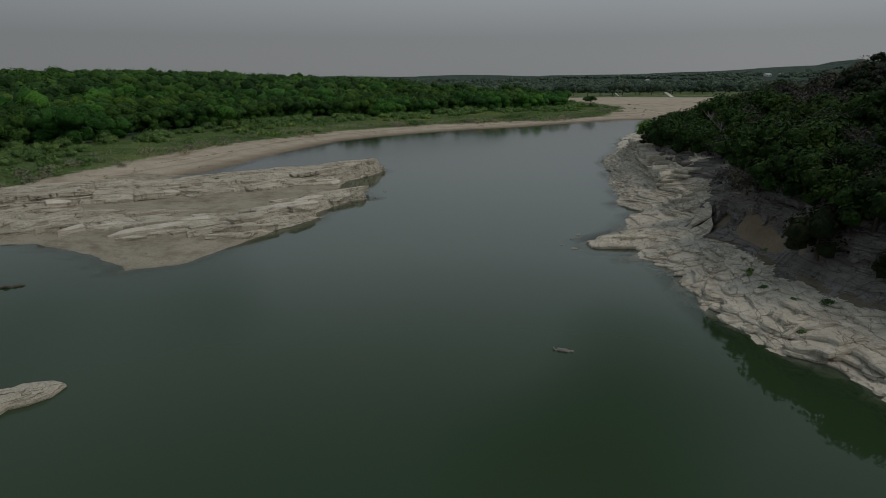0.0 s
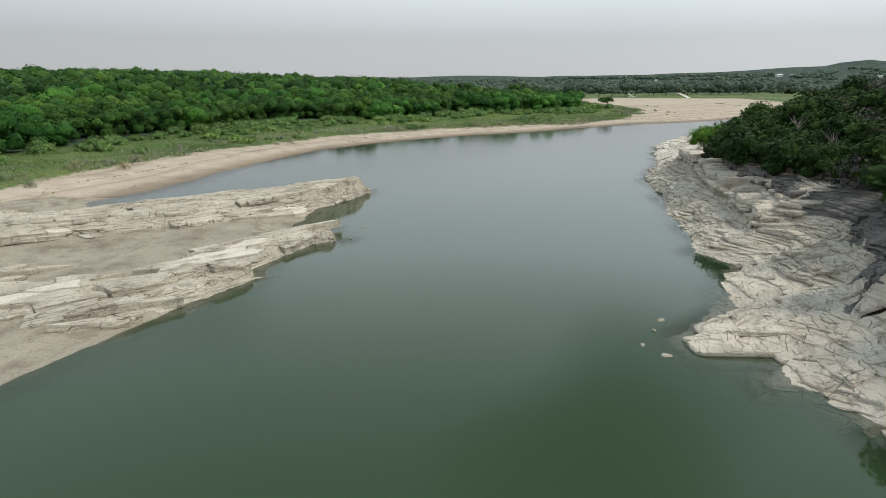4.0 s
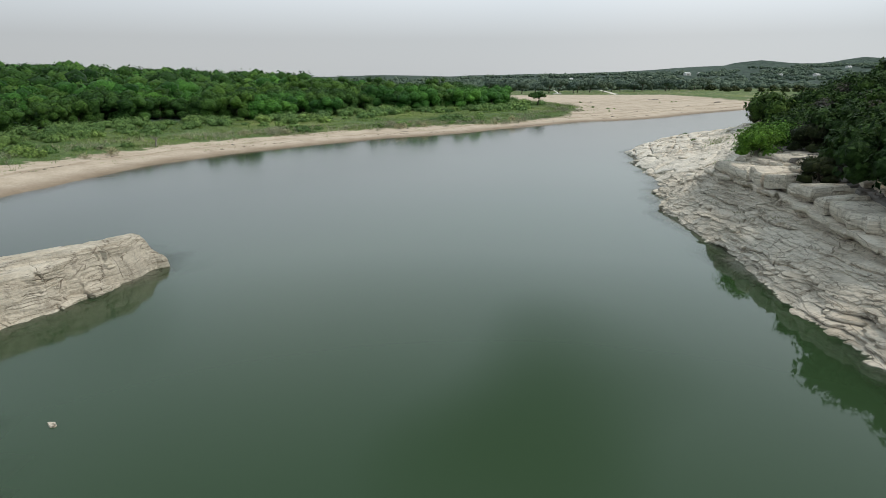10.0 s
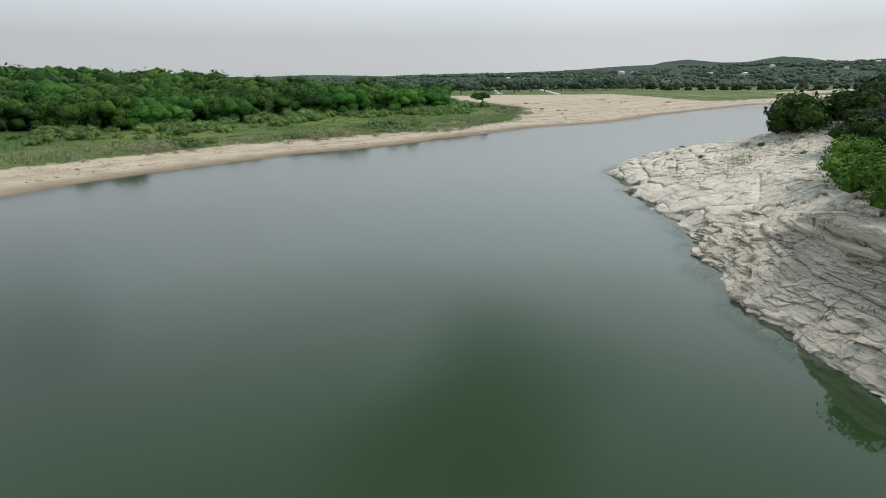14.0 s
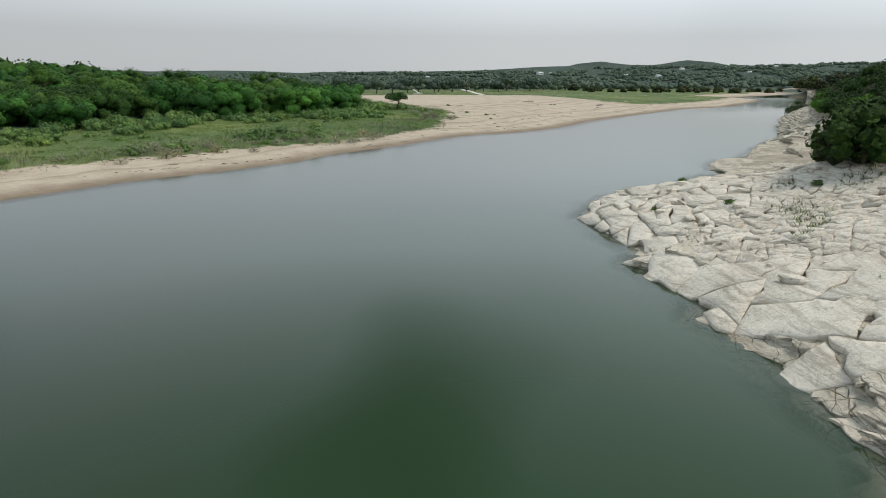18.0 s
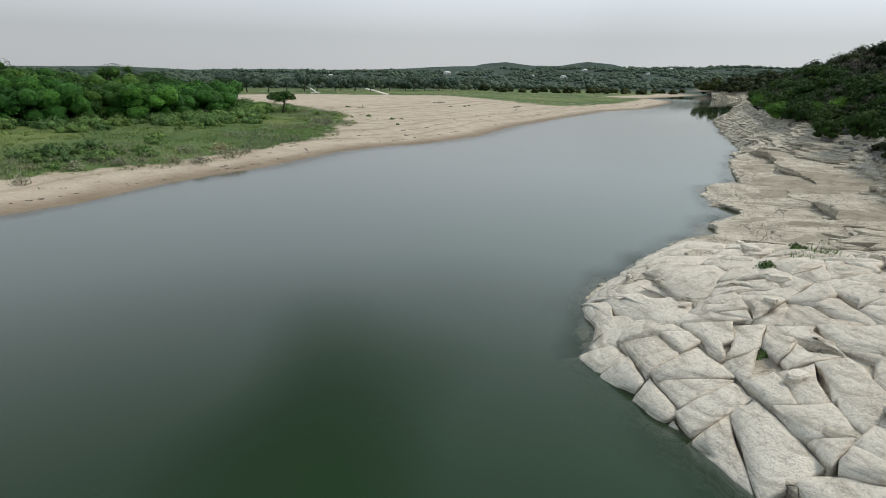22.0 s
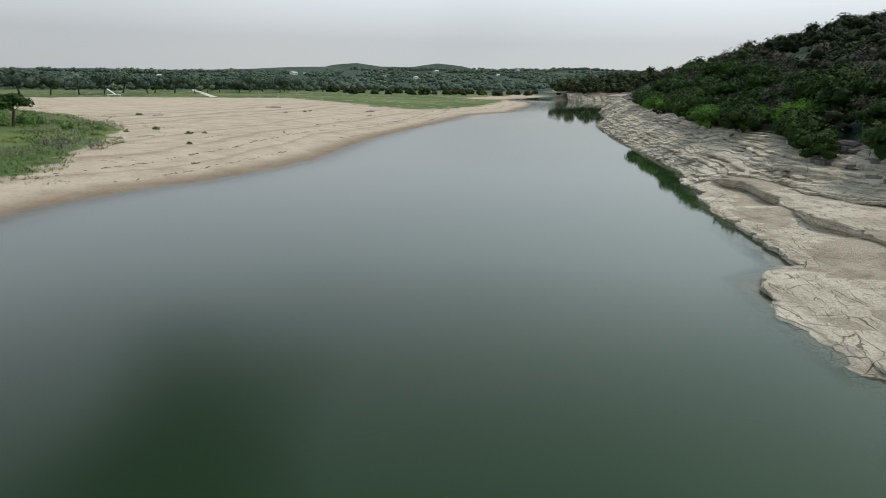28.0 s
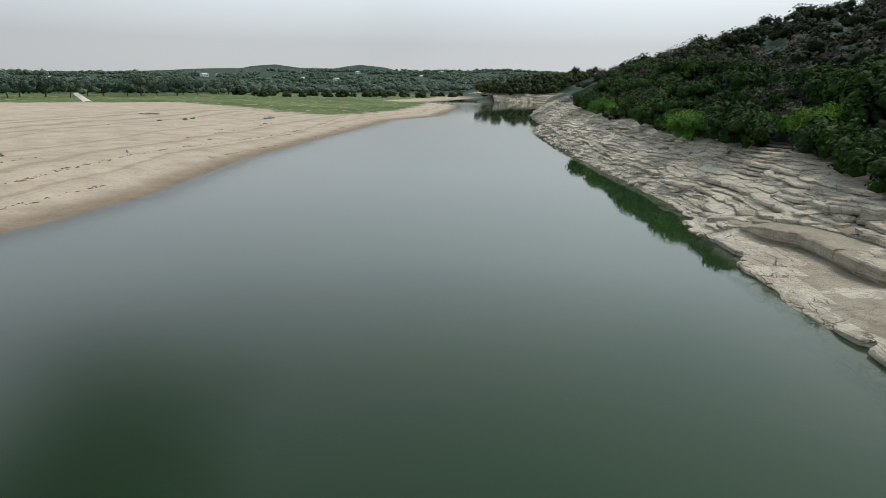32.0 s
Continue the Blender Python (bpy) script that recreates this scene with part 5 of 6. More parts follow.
def left_woods(x, y):
    f = side(x, y, FOREST_EDGE)
    dl = plan(x, y)[0]
    return (f > 0) & (dl > 3)


def hill_woods(x, y):
    dl, dr, fy = plan(x, y)
    return (dr > scrub_from(fy) + 12) & (dr < 85)


HOUSES = [(444, 948, 1.0, 20), (514, 837, 0.6, -15), (538, 801, 0.75, 10), (704, 963, 0.8, 5), (259, 903, 0.5, 0), (508, 710, 0.45, 30), (732, 850, 0.6, -10), (909, 976, 0.8, 0), (476, 976, 0.6, 40)]


def far_woods(x, y):
    for hx, hy, _, _ in HOUSES:
        if len(x) == 0:
            break
        gap = np.minimum(np.hypot(x - hx, y - hy), np.hypot(x - hx * 0.97, y - hy * 0.975))
        x = np.where(gap < 20, 1e5, x)
        y = np.where(gap < 20, 0, y)
    dl, dr, fy = plan(x, y)
    return ((y > 450 + 0.25 * x) | (dr > 60) | ((x > 335) & (y > 425) & (dr > 10))) & ((np.hypot(x, y) < 860) | (vnoise(x / 37, y / 37, 6) > 0.5)) & (np.hypot(x - 60, y - 180) > 300) & (x < 9e4) & ((dl > 20) | (dr > 14)) & (side(x, y, FOREST_EDGE) < 60)


# far and inner woods, joined
r3 = np.random.default_rng(3)
small = [crown_variant(r3, 6.0, 6.6, 190, 0.28, 6, 1, 0.8) for _ in range(8)]
plain = [crown_variant(r3, 6.0, 6.8, 100, 0.4, 5, 1, 0.8) for _ in range(8)]
tiny = [crown_variant(r3, 4.4, 10.0, 22, 0.9, 2, 1) for _ in range(6)]
wispy = [crown_variant(r3, 5.6, 6.4, 330, 0.26, 7, 1, 0.36) for _ in range(6)]
fine = [crown_variant(r3, 6.0, 6.4, 180, 0.36, 5, 1, 0.62) for _ in range(7)]
for label, leaf, box, accept, count, spacing, seed, kinds, lo, hi in (
    ("dense green woodland on the low river plain", LEAF_DARK, (-200, 70, 60, 420), lambda x, y: left_woods(x, y) & (side(x, y, FOREST_EDGE) > 17) & (side(x, y, FOREST_EDGE) < 62), 6000, 4.8, 21, small, 0.7, 1.12),
    ("dark green woodland deep inside the plain", LEAF_DARK, (-300, 60, 60, 480), lambda x, y: left_woods(x, y) & (side(x, y, FOREST_EDGE) > 60), 9000, 6.0, 27, plain, 1.0, 1.5),
    ("brighter green trees among the woodland", LEAF_BRIGHT, (-260, 60, 60, 470), lambda x, y: left_woods(x, y) & (side(x, y, FOREST_EDGE) > 22) & (vnoise(x / 28, y / 28, 5) > 0.55), 3000, 6.5, 22, plain, 0.95, 1.35),
    ("dark evergreen scrub covering the hillside", LEAF_HILL, (20, 420, -30, 420), lambda x, y: hill_woods(x, y), 9000, 4.0, 23, fine, 0.35, 0.7),
    ("olive green scrub on the hillside", LEAF_OLIVE, (20, 420, -30, 420), lambda x, y: hill_woods(x, y) & (vnoise(x / 10, y / 10, 16) > 0.5), 3600, 4.6, 26, fine, 0.35, 0.65),
    ("grey leafless scrub on the hillside", LEAF_GREY, (20, 420, -30, 420), lambda x, y: hill_woods(x, y) & (vnoise(x / 14, y / 14, 15) > 0.36), 4400, 3.6, 24, wispy, 0.42, 0.74),
    ("olive scrub above the far limestone cliff", LEAF_OLIVE, (335, 480, 404, 480), lambda x, y: (plan(x, y)[1] > 3) & (x > 356), 1800, 4.6, 28, fine, 0.7, 1.5),
    ("far woods on the plain and the low hills", LEAF_FAR_HAZED, (-420, 1150, 400, 1080), lambda x, y: far_woods(x, y) & (vnoise(x / 60, y / 60, 8) > 0.12), 22000, 8.4, 25, tiny, 0.5, 1.2),
):
    places = scatter(count, box, accept, spacing, seed)
    zs = height_at(places[:, 0], places[:, 1]) - 0.2
    scales = r3.uniform(lo, hi, len(places))
    name = "woodland" if "wood" in label or "far" in label else "scrub"
    v, f, tone = merged(name, kinds, places, zs, scales, r3)
    me = mesh_from(name, v, f, leaf, True)
    attribute(me, "tone", tone)
    tagged(new(name, me), label, "woodland", kind="stuff")


# ---------------------------------------------------------------- trees, bushes and grass that stand near
def variants(kind, n, **shape):
    return [make_tree(np.random.default_rng(100 + 7 * k + len(kind)), kind, **shape) for k in range(n)]


def plant(kinds, places, seed, lo, hi, group, sink=0.1, z=None):
    """Sets the trees out: each variant stands once as built, the rest are copies turned and scaled."""
    r = np.random.default_rng(seed)
    zs = height_at(places[:, 0], places[:, 1]) if z is None else z
    fresh = set()
    for (px, py), pz in zip(places, zs):
        k = int(r.integers(len(kinds)))
        turn = r.uniform(0, 360)
        if k not in fresh:
            fresh.add(k)
            tree = kinds[k]
            m = pose(px, py, pz - sink, 0, 0, turn)
            tree.matrix_basis = m
        else:
            s = r.uniform(lo, hi)
            tree = copy_thing(kinds[k], pose(px, py, pz - sink, 0, 0, turn) @ Matrix.Diagonal((s, s, s * r.uniform(0.88, 1.12), 1)))
        tagged(tree, group=group)
    for k in range(len(kinds)):
        if k not in fresh:
            for o in (*kinds[k].children_recursive, kinds[k]):
                bpy.data.objects.remove(o)


def rim(lo, hi):
    def accept(x, y):
        f = side(x, y, FOREST_EDGE)
        return (f > lo) & (f < hi) & (y > 60) & (y < 330) & (plan(x, y)[0] > 6)
    return accept


plant(variants("woodland_tree", 4, label="rounded bright green tree at the edge of the woodland", category="tree", height=6.0, spread=7.6, leaf=LEAF_BRIGHT, count=1500, size=0.2, lobes_n=15, lobe=0.8, level=2, fill=0.68, low=True),
      scatter(5000, (-130, 56, 60, 330), lambda x, y: rim(1, 18)(x, y) & (vnoise(x / 18, y / 18, 33) > 0.5), 5.4, 51), 61, 0.75, 1.2, "trees along the woodland edge")
plant(variants("woodland_tree", 4, label="dark green tree standing in the woodland edge", category="tree", height=6.4, spread=6.2, leaf=LEAF_DARK, count=1400, size=0.2, lobes_n=14, lobe=0.8, level=2, fill=0.68, low=True),
      scatter(6000, (-130, 56, 60, 330), lambda x, y: rim(3, 20)(x, y) & (vnoise(x / 18, y / 18, 33) < 0.56), 4.6, 52), 62, 0.75, 1.2, "trees along the woodland edge")
plant(variants("shrub", 4, label="low olive green shrub on the grassy river bank", category="shrub", height=1.5, spread=3.2, leaf=LEAF_SAGE, count=420, size=0.14, lobes_n=6, fill=0.6, low=True),
      scatter(3000, (-110, 56, 70, 300), rim(-6, 3), 4.2, 53), 63, 0.6, 1.3, "shrubs below the woodland")
plant(variants("shrub", 4, label="low sage green shrub between grass and woodland", category="shrub", height=1.1, spread=3.4, leaf=LEAF_SAGE, count=420, size=0.14, lobes_n=6, fill=0.6, low=True),
      scatter(4000, (-110, 58, 70, 300), lambda x, y: rim(-13, 1)(x, y) & (vnoise(x / 11, y / 11, 39) > 0.3), 3.6, 57), 68, 0.6, 1.25, "shrubs below the woodland")
plant(variants("low_bush", 3, label="low green bush among the river bank grass", category="bush", height=0.8, spread=2.2, leaf=LEAF_SAGE, count=260, size=0.12, lobes_n=5, fill=0.6, low=True),
      scatter(5000, (-100, 72, 66, 290), lambda x, y: (side(x, y, GRASS_EDGE) > 2) & (side(x, y, FOREST_EDGE) < -5) & (plan(x, y)[0] > 5) & (vnoise(x / 9, y / 9, 139) > 0.64), 2.6, 157), 168, 0.5, 1.3, "low bushes in the grass")
plant(variants("dry_brush", 3, label="pale grey dry brush at the edge of the sand", category="bush", height=0.9, spread=1.8, leaf=GRASS_DRY, count=240, size=0.09, lobes_n=5, fill=0.2, low=True),
      scatter(4000, (-80, 60, 70, 260), lambda x, y: (side(x, y, GRASS_EDGE) > -2.5) & (side(x, y, GRASS_EDGE) < 5) & (plan(x, y)[0] > 3) & (vnoise(x / 7, y / 7, 141) > 0.5), 2.4, 158), 169, 0.5, 1.2, "dry brush along the sand")
plant(variants("tall_tree", 3, label="tall open-crowned tree above the woodland canopy", category="tree", height=9.5, spread=6.0, leaf=LEAF_DARK, count=1200, size=0.15, lobes_n=7, fill=0.6),
      np.array([(-24, 267), (-62, 258), (-48, 282), (-96, 236), (2, 292), (-80, 300), (24, 302), (-118, 190), (-10, 310)], float), 69, 0.75, 1.0, "tall trees of the woodland")


GREEN_SPOTS = np.array([(33.2, 105), (35.6, 106.5), (36.5, 110), (39, 112), (40, 115), (42.5, 117), (120.5, 188), (123, 191), (125, 195), (126, 201.5), (130, 204), (152, 224), (157, 229), (162, 233), (60, 143), (66, 147)])


def bank_scrub(lo, hi, a=10, b=262):
    def accept(x, y):
        dl, dr, fy = plan(x, y)
        s = scrub_from(fy)
        clear = np.min([np.hypot(x - gx, y - gy) for gx, gy in GREEN_SPOTS], 0) > 2.4
        return clear & (dr > s + lo) & (dr < s + hi) & (fy > a) & (fy < b)
    return accept


BOX = (18, 200, 5, 270)
plant(variants("juniper", 4, label="dark evergreen juniper bush above the limestone ledge", category="bush", height=3.2, spread=3.6, leaf=LEAF_JUNIPER, count=1000, size=0.17, lobes_n=7, level=1, fill=0.66, low=True),
      scatter(12000, BOX, lambda x, y: bank_scrub(np.where(y < 72, 1.6, 0.3), 13.5)(x, y), 3.0, 54), 64, 0.7, 1.25, "scrub above the ledges")
plant(variants("leafless_bush", 3, label="grey leafless bush tangled above the limestone ledge", category="bush", height=2.6, spread=3.2, leaf=LEAF_GREY, count=1100, size=0.09, fill=0.3, lobes_n=7, low=True),
      scatter(7000, BOX, lambda x, y: bank_scrub(np.where(y < 72, 0.2, 2.0), 16)(x, y) & (vnoise(x / 7, y / 7, 35) > np.where(y < 72, 0.36, 0.48)), 3.8, 55), 65, 0.7, 1.2, "scrub above the ledges")
plant(variants("olive_bush", 3, label="olive green bush above the limestone ledge", category="bush", height=2.6, spread=3.0, leaf=LEAF_OLIVE, count=800, size=0.1, lobes_n=5, level=1, fill=0.7, low=True),
      scatter(5000, BOX, lambda x, y: bank_scrub(-1.0, 9)(x, y) & (vnoise(x / 9, y / 9, 36) > 0.5), 4.6, 56), 66, 0.5, 1.1, "scrub above the ledges")

plant(variants("mesquite_bush", 4, label="feathery bright green mesquite bush on the ledge", category="bush", height=2.7, spread=3.4, leaf=LEAF_FRESH, count=2600, size=0.1, lobes_n=7, level=1, fill=0.6, low=True),
      GREEN_SPOTS, 67, 0.8, 1.25, "bright bushes on the ledge")

lone = make_tree(np.random.default_rng(77), "lone_tree", "small spreading dark tree alone at the edge of the sand", "tree", 5.0, 6.4, LEAF_DARK, 1300, 0.2, 8, fill=0.5, lobe=0.55)
lone.matrix_basis = pose(55, 265, float(height_at([55], [265])[0]) - 0.05)


def blades(places, zs, r, tall, per, lean, width):
    """Grass tufts: narrow pointed blades, joined."""
    n = len(places) * per
    foot = np.repeat(np.column_stack([places, zs]), per, 0) + np.column_stack([r.normal(size=(n, 2)) * 0.22, np.zeros(n)])
    h = tall * r.uniform(0.5, 1.2, n)
    t = r.uniform(0, 6.28, n)
    bend = np.column_stack([np.cos(t) * h * lean, np.sin(t) * h * lean, h]) * r.uniform(0.7, 1.2, (n, 1))
    across = np.column_stack([-np.sin(t), np.cos(t), np.zeros(n)]) * width
    v = np.stack([foot - across, foot + across, foot + bend], 1).reshape(-1, 3)
    return v, np.arange(n * 3).reshape(-1, 3)


def turf(name, label, leaf, count, box, accept, spacing, seed, tall, per, lean, width):
    r = np.random.default_rng(seed)
    places = scatter(count, box, accept, spacing, seed)
    v, f = blades(places, height_at(places[:, 0], places[:, 1]) - 0.03, r, tall, per, lean, width)
    me = mesh_from(name, v, f, leaf)
    attribute(me, "tone", np.repeat(r.random(len(v) // 3), 3))
    tagged(new(name, me), label, "grass", kind="stuff")


def grass_strip(lo, hi):
    def accept(x, y):
        g, f = side(x, y, GRASS_EDGE), side(x, y, FOREST_EDGE)
        return (g + fbm(x / 6, y / 6, 88, 3) * 9 > lo) & (g < hi) & (f < 3) & (plan(x, y)[0] > 4) & (y > 55)
    return accept


turf("sand_grass", "sparse green tufts spreading into the sand", GRASS, 30000, (-90, 80, 60, 320), lambda x, y: grass_strip(-6, 3)(x, y) & (vnoise(x / 4, y / 4, 40) > 0.5), 0.5, 74, 0.16, 8, 1.2, 0.04)
turf("bank_grass", "rough green grass on the low river bank", GRASS, 90000, (-110, 76, 55, 330), lambda x, y: grass_strip(0, 60)(x, y) & (vnoise(x / 3.1, y / 3.1, 41) > 0.38), 0.4, 71, 0.3, 9, 1.1, 0.04)
turf("dry_stalks", "grey dry stalks standing along the grass edge", GRASS_DRY, 36000, (-70, 70, 70, 300), lambda x, y: grass_strip(0, 11)(x, y) & (vnoise(x / 5, y / 5, 37) > 0.52), 0.6, 72, 0.75, 9, 0.8, 0.028)
turf("slab_grass", "green grass tufts among the upper slabs", GRASS, 60000, (30, 120, 108, 200), lambda x, y: bank_scrub(-8, 1.5, 112, 158)(x, y) & (vnoise(x / 3.3, y / 3.3, 43) > 0.68), 0.4, 75, 0.36, 12, 0.9, 0.035)
turf("ledge_grass", "dry tufts of grass in the rock joints", GRASS_DRY, 26000, BOX, lambda x, y: bank_scrub(-5, 1.5)(x, y) & (vnoise(x / 5, y / 5, 38) > 0.66), 0.6, 73, 0.22, 10, 0.8, 0.03)


# ---------------------------------------------------------------- far trees, houses, road and pier
FAR_ROW = np.array([(62, 398), (72, 404), (80, 402), (90, 411), (99, 416), (108, 428), (116, 424), (122, 436), (131, 440), (138, 436), (147, 446), (155, 452), (163, 449), (172, 458),
    (181, 463), (188, 459), (196, 470), (205, 474), (214, 470), (224, 480)], float)
plant(variants("shade_tree", 3, label="dark rounded shade tree beyond the meadow", category="tree", height=7.5, spread=9.0, leaf=LEAF_FAR_HAZED, count=420, size=0.5, lobes_n=7, fill=0.65),
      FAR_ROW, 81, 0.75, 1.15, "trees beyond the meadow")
plant(variants("meadow_bush", 3, label="round green bush at the far edge of the meadow", category="bush", height=3.4, spread=5.0, leaf=LEAF_OLIVE, count=140, size=0.4, lobes_n=5, low=True),
      scatter(500, (215, 470, 430, 560), lambda x, y: (y > 440 + 0.2 * (x - 215)) & (y < 470 + 0.2 * (x - 215)) & (plan(x, y)[0] > 8), 9, 82), 82, 0.6, 1.3, "bushes beyond the meadow")


def plain_material(name, a, b_col, scale, rough=0.8):
    m, n, l, b = material(name)
    co = world_coords(n)
    grain = add_noise(n, l, scale, 5, 0.6, co)
    l.new(ramp(n, l, grain, [(0.3, a), (0.7, b_col)]), b.inputs["Base Color"])
    b.inputs["Roughness"].default_value = rough
    return m


WHITEWASH = plain_material("white_render", (0.70, 0.69, 0.66), (0.82, 0.81, 0.79), 0.8)
ROOF_PALE = plain_material("pale_roof", (0.55, 0.55, 0.55), (0.72, 0.72, 0.71), 1.5)
GLAZING = plain_material("dark_window", (0.02, 0.025, 0.03), (0.04, 0.045, 0.05), 1.0, 0.1)
GRAVEL = plain_material("pale_gravel", (0.62, 0.58, 0.50), (0.75, 0.71, 0.63), 2.0)
PLANK = plain_material("grey_planks", (0.5, 0.49, 0.46), (0.68, 0.67, 0.64), 3.0)


def box_mesh(name, size, mat, bevel=0.05, shift=(0, 0, 0)):
    bm = bmesh.new()
    bmesh.ops.create_cube(bm, size=1)
    bmesh.ops.scale(bm, vec=size, verts=bm.verts)
    bmesh.ops.translate(bm, vec=shift, verts=bm.verts)
    bmesh.ops.bevel(bm, geom=bm.edges[:], offset=bevel, segments=1, affect="EDGES")
    me = bpy.data.meshes.new(name)
    bm.to_mesh(me)
    bm.free()
    me.materials.append(mat)
    return me


def make_house(label, w, d, h, roof):
    base = tagged(new("house"), label, "house")
    part("wall", box_mesh("wall", (w, d, h), WHITEWASH, 0.05, (0, 0, h / 2)), base)
    e = 0.5
    verts = [(-w / 2 - e, -d / 2 - e, h), (w / 2 + e, -d / 2 - e, h), (w / 2 + e, d / 2 + e, h), (-w / 2 - e, d / 2 + e, h), (-w / 2 - e, 0, h + roof), (w / 2 + e, 0, h + roof)]
    bm = bmesh.new()
    vs = [bm.verts.new(v) for v in verts]
    for q in ((0, 1, 5, 4), (2, 3, 4, 5), (0, 4, 3), (1, 2, 5), (3, 2, 1, 0)):
        bm.faces.new([vs[i] for i in q])
    me = bpy.data.meshes.new("roof")
    bm.to_mesh(me)
    bm.free()
    me.materials.append(ROOF_PALE)
    part("roof", me, base)
    for k in range(3):
        part("window", box_mesh("window", (1.3, 0.12, 1.3), GLAZING, 0.03, (w * (k - 1) * 0.3, -d / 2 - 0.02, h * 0.55)), base)
    part("door", box_mesh("door", (1.0, 0.1, 2.1), PLANK, 0.03, (w * 0.15, -d / 2 - 0.03, 1.05)), base)
    return base


house_a = make_house("white house with a pale roof among far trees", 9, 6, 2.8, 1.6)
for k, (hx, hy, s, turn) in enumerate(HOUSES):
    m = pose(hx, hy, float(height_at([hx], [hy])[0]) + 1.2, 0, 0, turn)
    if k == 0:
        house_a.matrix_basis = m
    else:
        copy_thing(house_a, m @ Matrix.Scale(s, 4))

# the pale track that runs down to the meadow
road_pts = np.array([(161, 505), (153, 478), (145, 449), (135, 412), (126, 380)], float)
ts = np.linspace(0, len(road_pts) - 1, 60)
rx, ry = np.interp(ts, range(len(road_pts)), road_pts[:, 0]), np.interp(ts, range(len(road_pts)), road_pts[:, 1])
rv = []
for k in range(60):
    for off in (-1.7, -0.9, 0.9, 1.7):
        px = rx[k] + off * 0.75
        rv.append((px, ry[k], float(height_at([px], [ry[k]])[0]) + 0.10 + (0.10 if abs(off) < 1 else -0.12)))
road = tagged(new("road", mesh_from("road", rv, grid_faces(4, 60), GRAVEL, True)), "pale gravel track running down to the meadow", "road", kind="structure")

# a small white pier left on the dry ground
pier = tagged(new("pier"), "small white pier stranded on the dry meadow", "pier")
part("deck", box_mesh("deck", (6.5, 2.2, 0.25), WHITEWASH, 0.04, (0, 0, 1.0)), pier)
gangway = part("gangway", box_mesh("gangway", (0.9, 9.0, 0.2), WHITEWASH, 0.03, (0, 5.2, 0)), pier)
gangway.matrix_basis = pose(1.2, 0.5, 1.1, 16)
for px, py in ((-2.9, -0.8), (2.9, -0.8), (-2.9, 0.8), (2.9, 0.8)):
    part("post", box_mesh("post", (0.22, 0.22, 2.0), PLANK, 0.03, (px, py, 0.6)), pier)
pier.matrix_basis = pose(94, 380, float(height_at([94], [380])[0]), 0, 0, 12) @ Matrix.Scale(0.6, 4)


# ---------------------------------------------------------------- small things on the banks and in the water
def log_mesh(name, length, radius, seed, mat, bend=0.12):
    r = np.random.default_rng(seed)
    n = 9
    path = [(length * (k / (n - 1) - 0.5), bend * length * math.sin(2.2 * k / n + seed), radius * 0.5 + 0.04 * r.normal()) for k in range(n)]
    rad = [radius * (0.35 + 0.75 * math.sin(math.pi * (0.12 + 0.76 * k / (n - 1)))) * r.uniform(0.8, 1.15) for k in range(n)]
    verts, faces = [], []
    for p, q in zip(path, rad):
        for j in range(7):
            t = 2 * math.pi * j / 7
            verts.append((p[0], p[1] + q * math.cos(t), p[2] + q * 0.8 * math.sin(t)))
    for k in range(n - 1):
        for j in range(7):
            a, b = k * 7, (k + 1) * 7
            faces.append((a + j, a + (j + 1) % 7, b + (j + 1) % 7, b + j))
    me = mesh_from(name, verts, faces, mat, True)
    return me


def driftwood(label, x, y, z, turn, length, radius, seed, twigs=0, mat=None):
    base = tagged(new("driftwood"), label, "driftwood")
    part("log", log_mesh("log", length, radius, seed, mat or DEADWOOD), base)
    r = np.random.default_rng(seed)
    for _ in range(twigs):
        s = r.uniform(-0.4, 0.4) * length
        v, f = limb([(s, 0, radius * 0.6), (s + r.normal() * 0.3, r.normal() * 0.4, radius + 0.4 + r.random() * 0.5), (s + r.normal() * 0.5, r.normal() * 0.7, radius + 0.7 + r.random() * 0.7)], [radius * 0.45, radius * 0.3, 0.02], 5)
        part("branch", mesh_from("branch", v, f, mat or DEADWOOD, True), base)
    base.matrix_basis = pose(x, y, z, 0, 0, turn)
    return base


def on_ground(x, y):
    return float(height_at([x], [y])[0])


driftwood("pale driftwood log floating on the river", 8.15, 30.9, -0.03, -8, 1.05, 0.13, 3)
driftwood("dark driftwood stick floating near the spit", -27.8, 40.2, -0.02, 24, 1.5, 0.12, 4, 0, BARK)
driftwood("bleached driftwood trunk lying on the sand bar", 137, 300, on_ground(137, 300), 20, 4.6, 0.32, 5)
driftwood("grey driftwood branch lying on the sand bar", 118.5, 318.5, on_ground(118.5, 318.5), -35, 4.0, 0.2, 6)
driftwood("forked driftwood branch lying on the sand", 81, 289, on_ground(81, 289), 10, 2.2, 0.12, 7, 1)
for k, (dx, dy) in enumerate(((96, 246), (104, 262), (88, 250), (112, 275), (121, 268), (66, 225), (100, 290), (46, 212), (-20, 160), (8, 183), (34, 200), (127, 285))):
    driftwood("small driftwood stick on the sandy shore", dx, dy, on_ground(dx, dy), 40 * k, 0.9 + 0.25 * (k % 4), 0.06 + 0.02 * (k % 3), 20 + k)


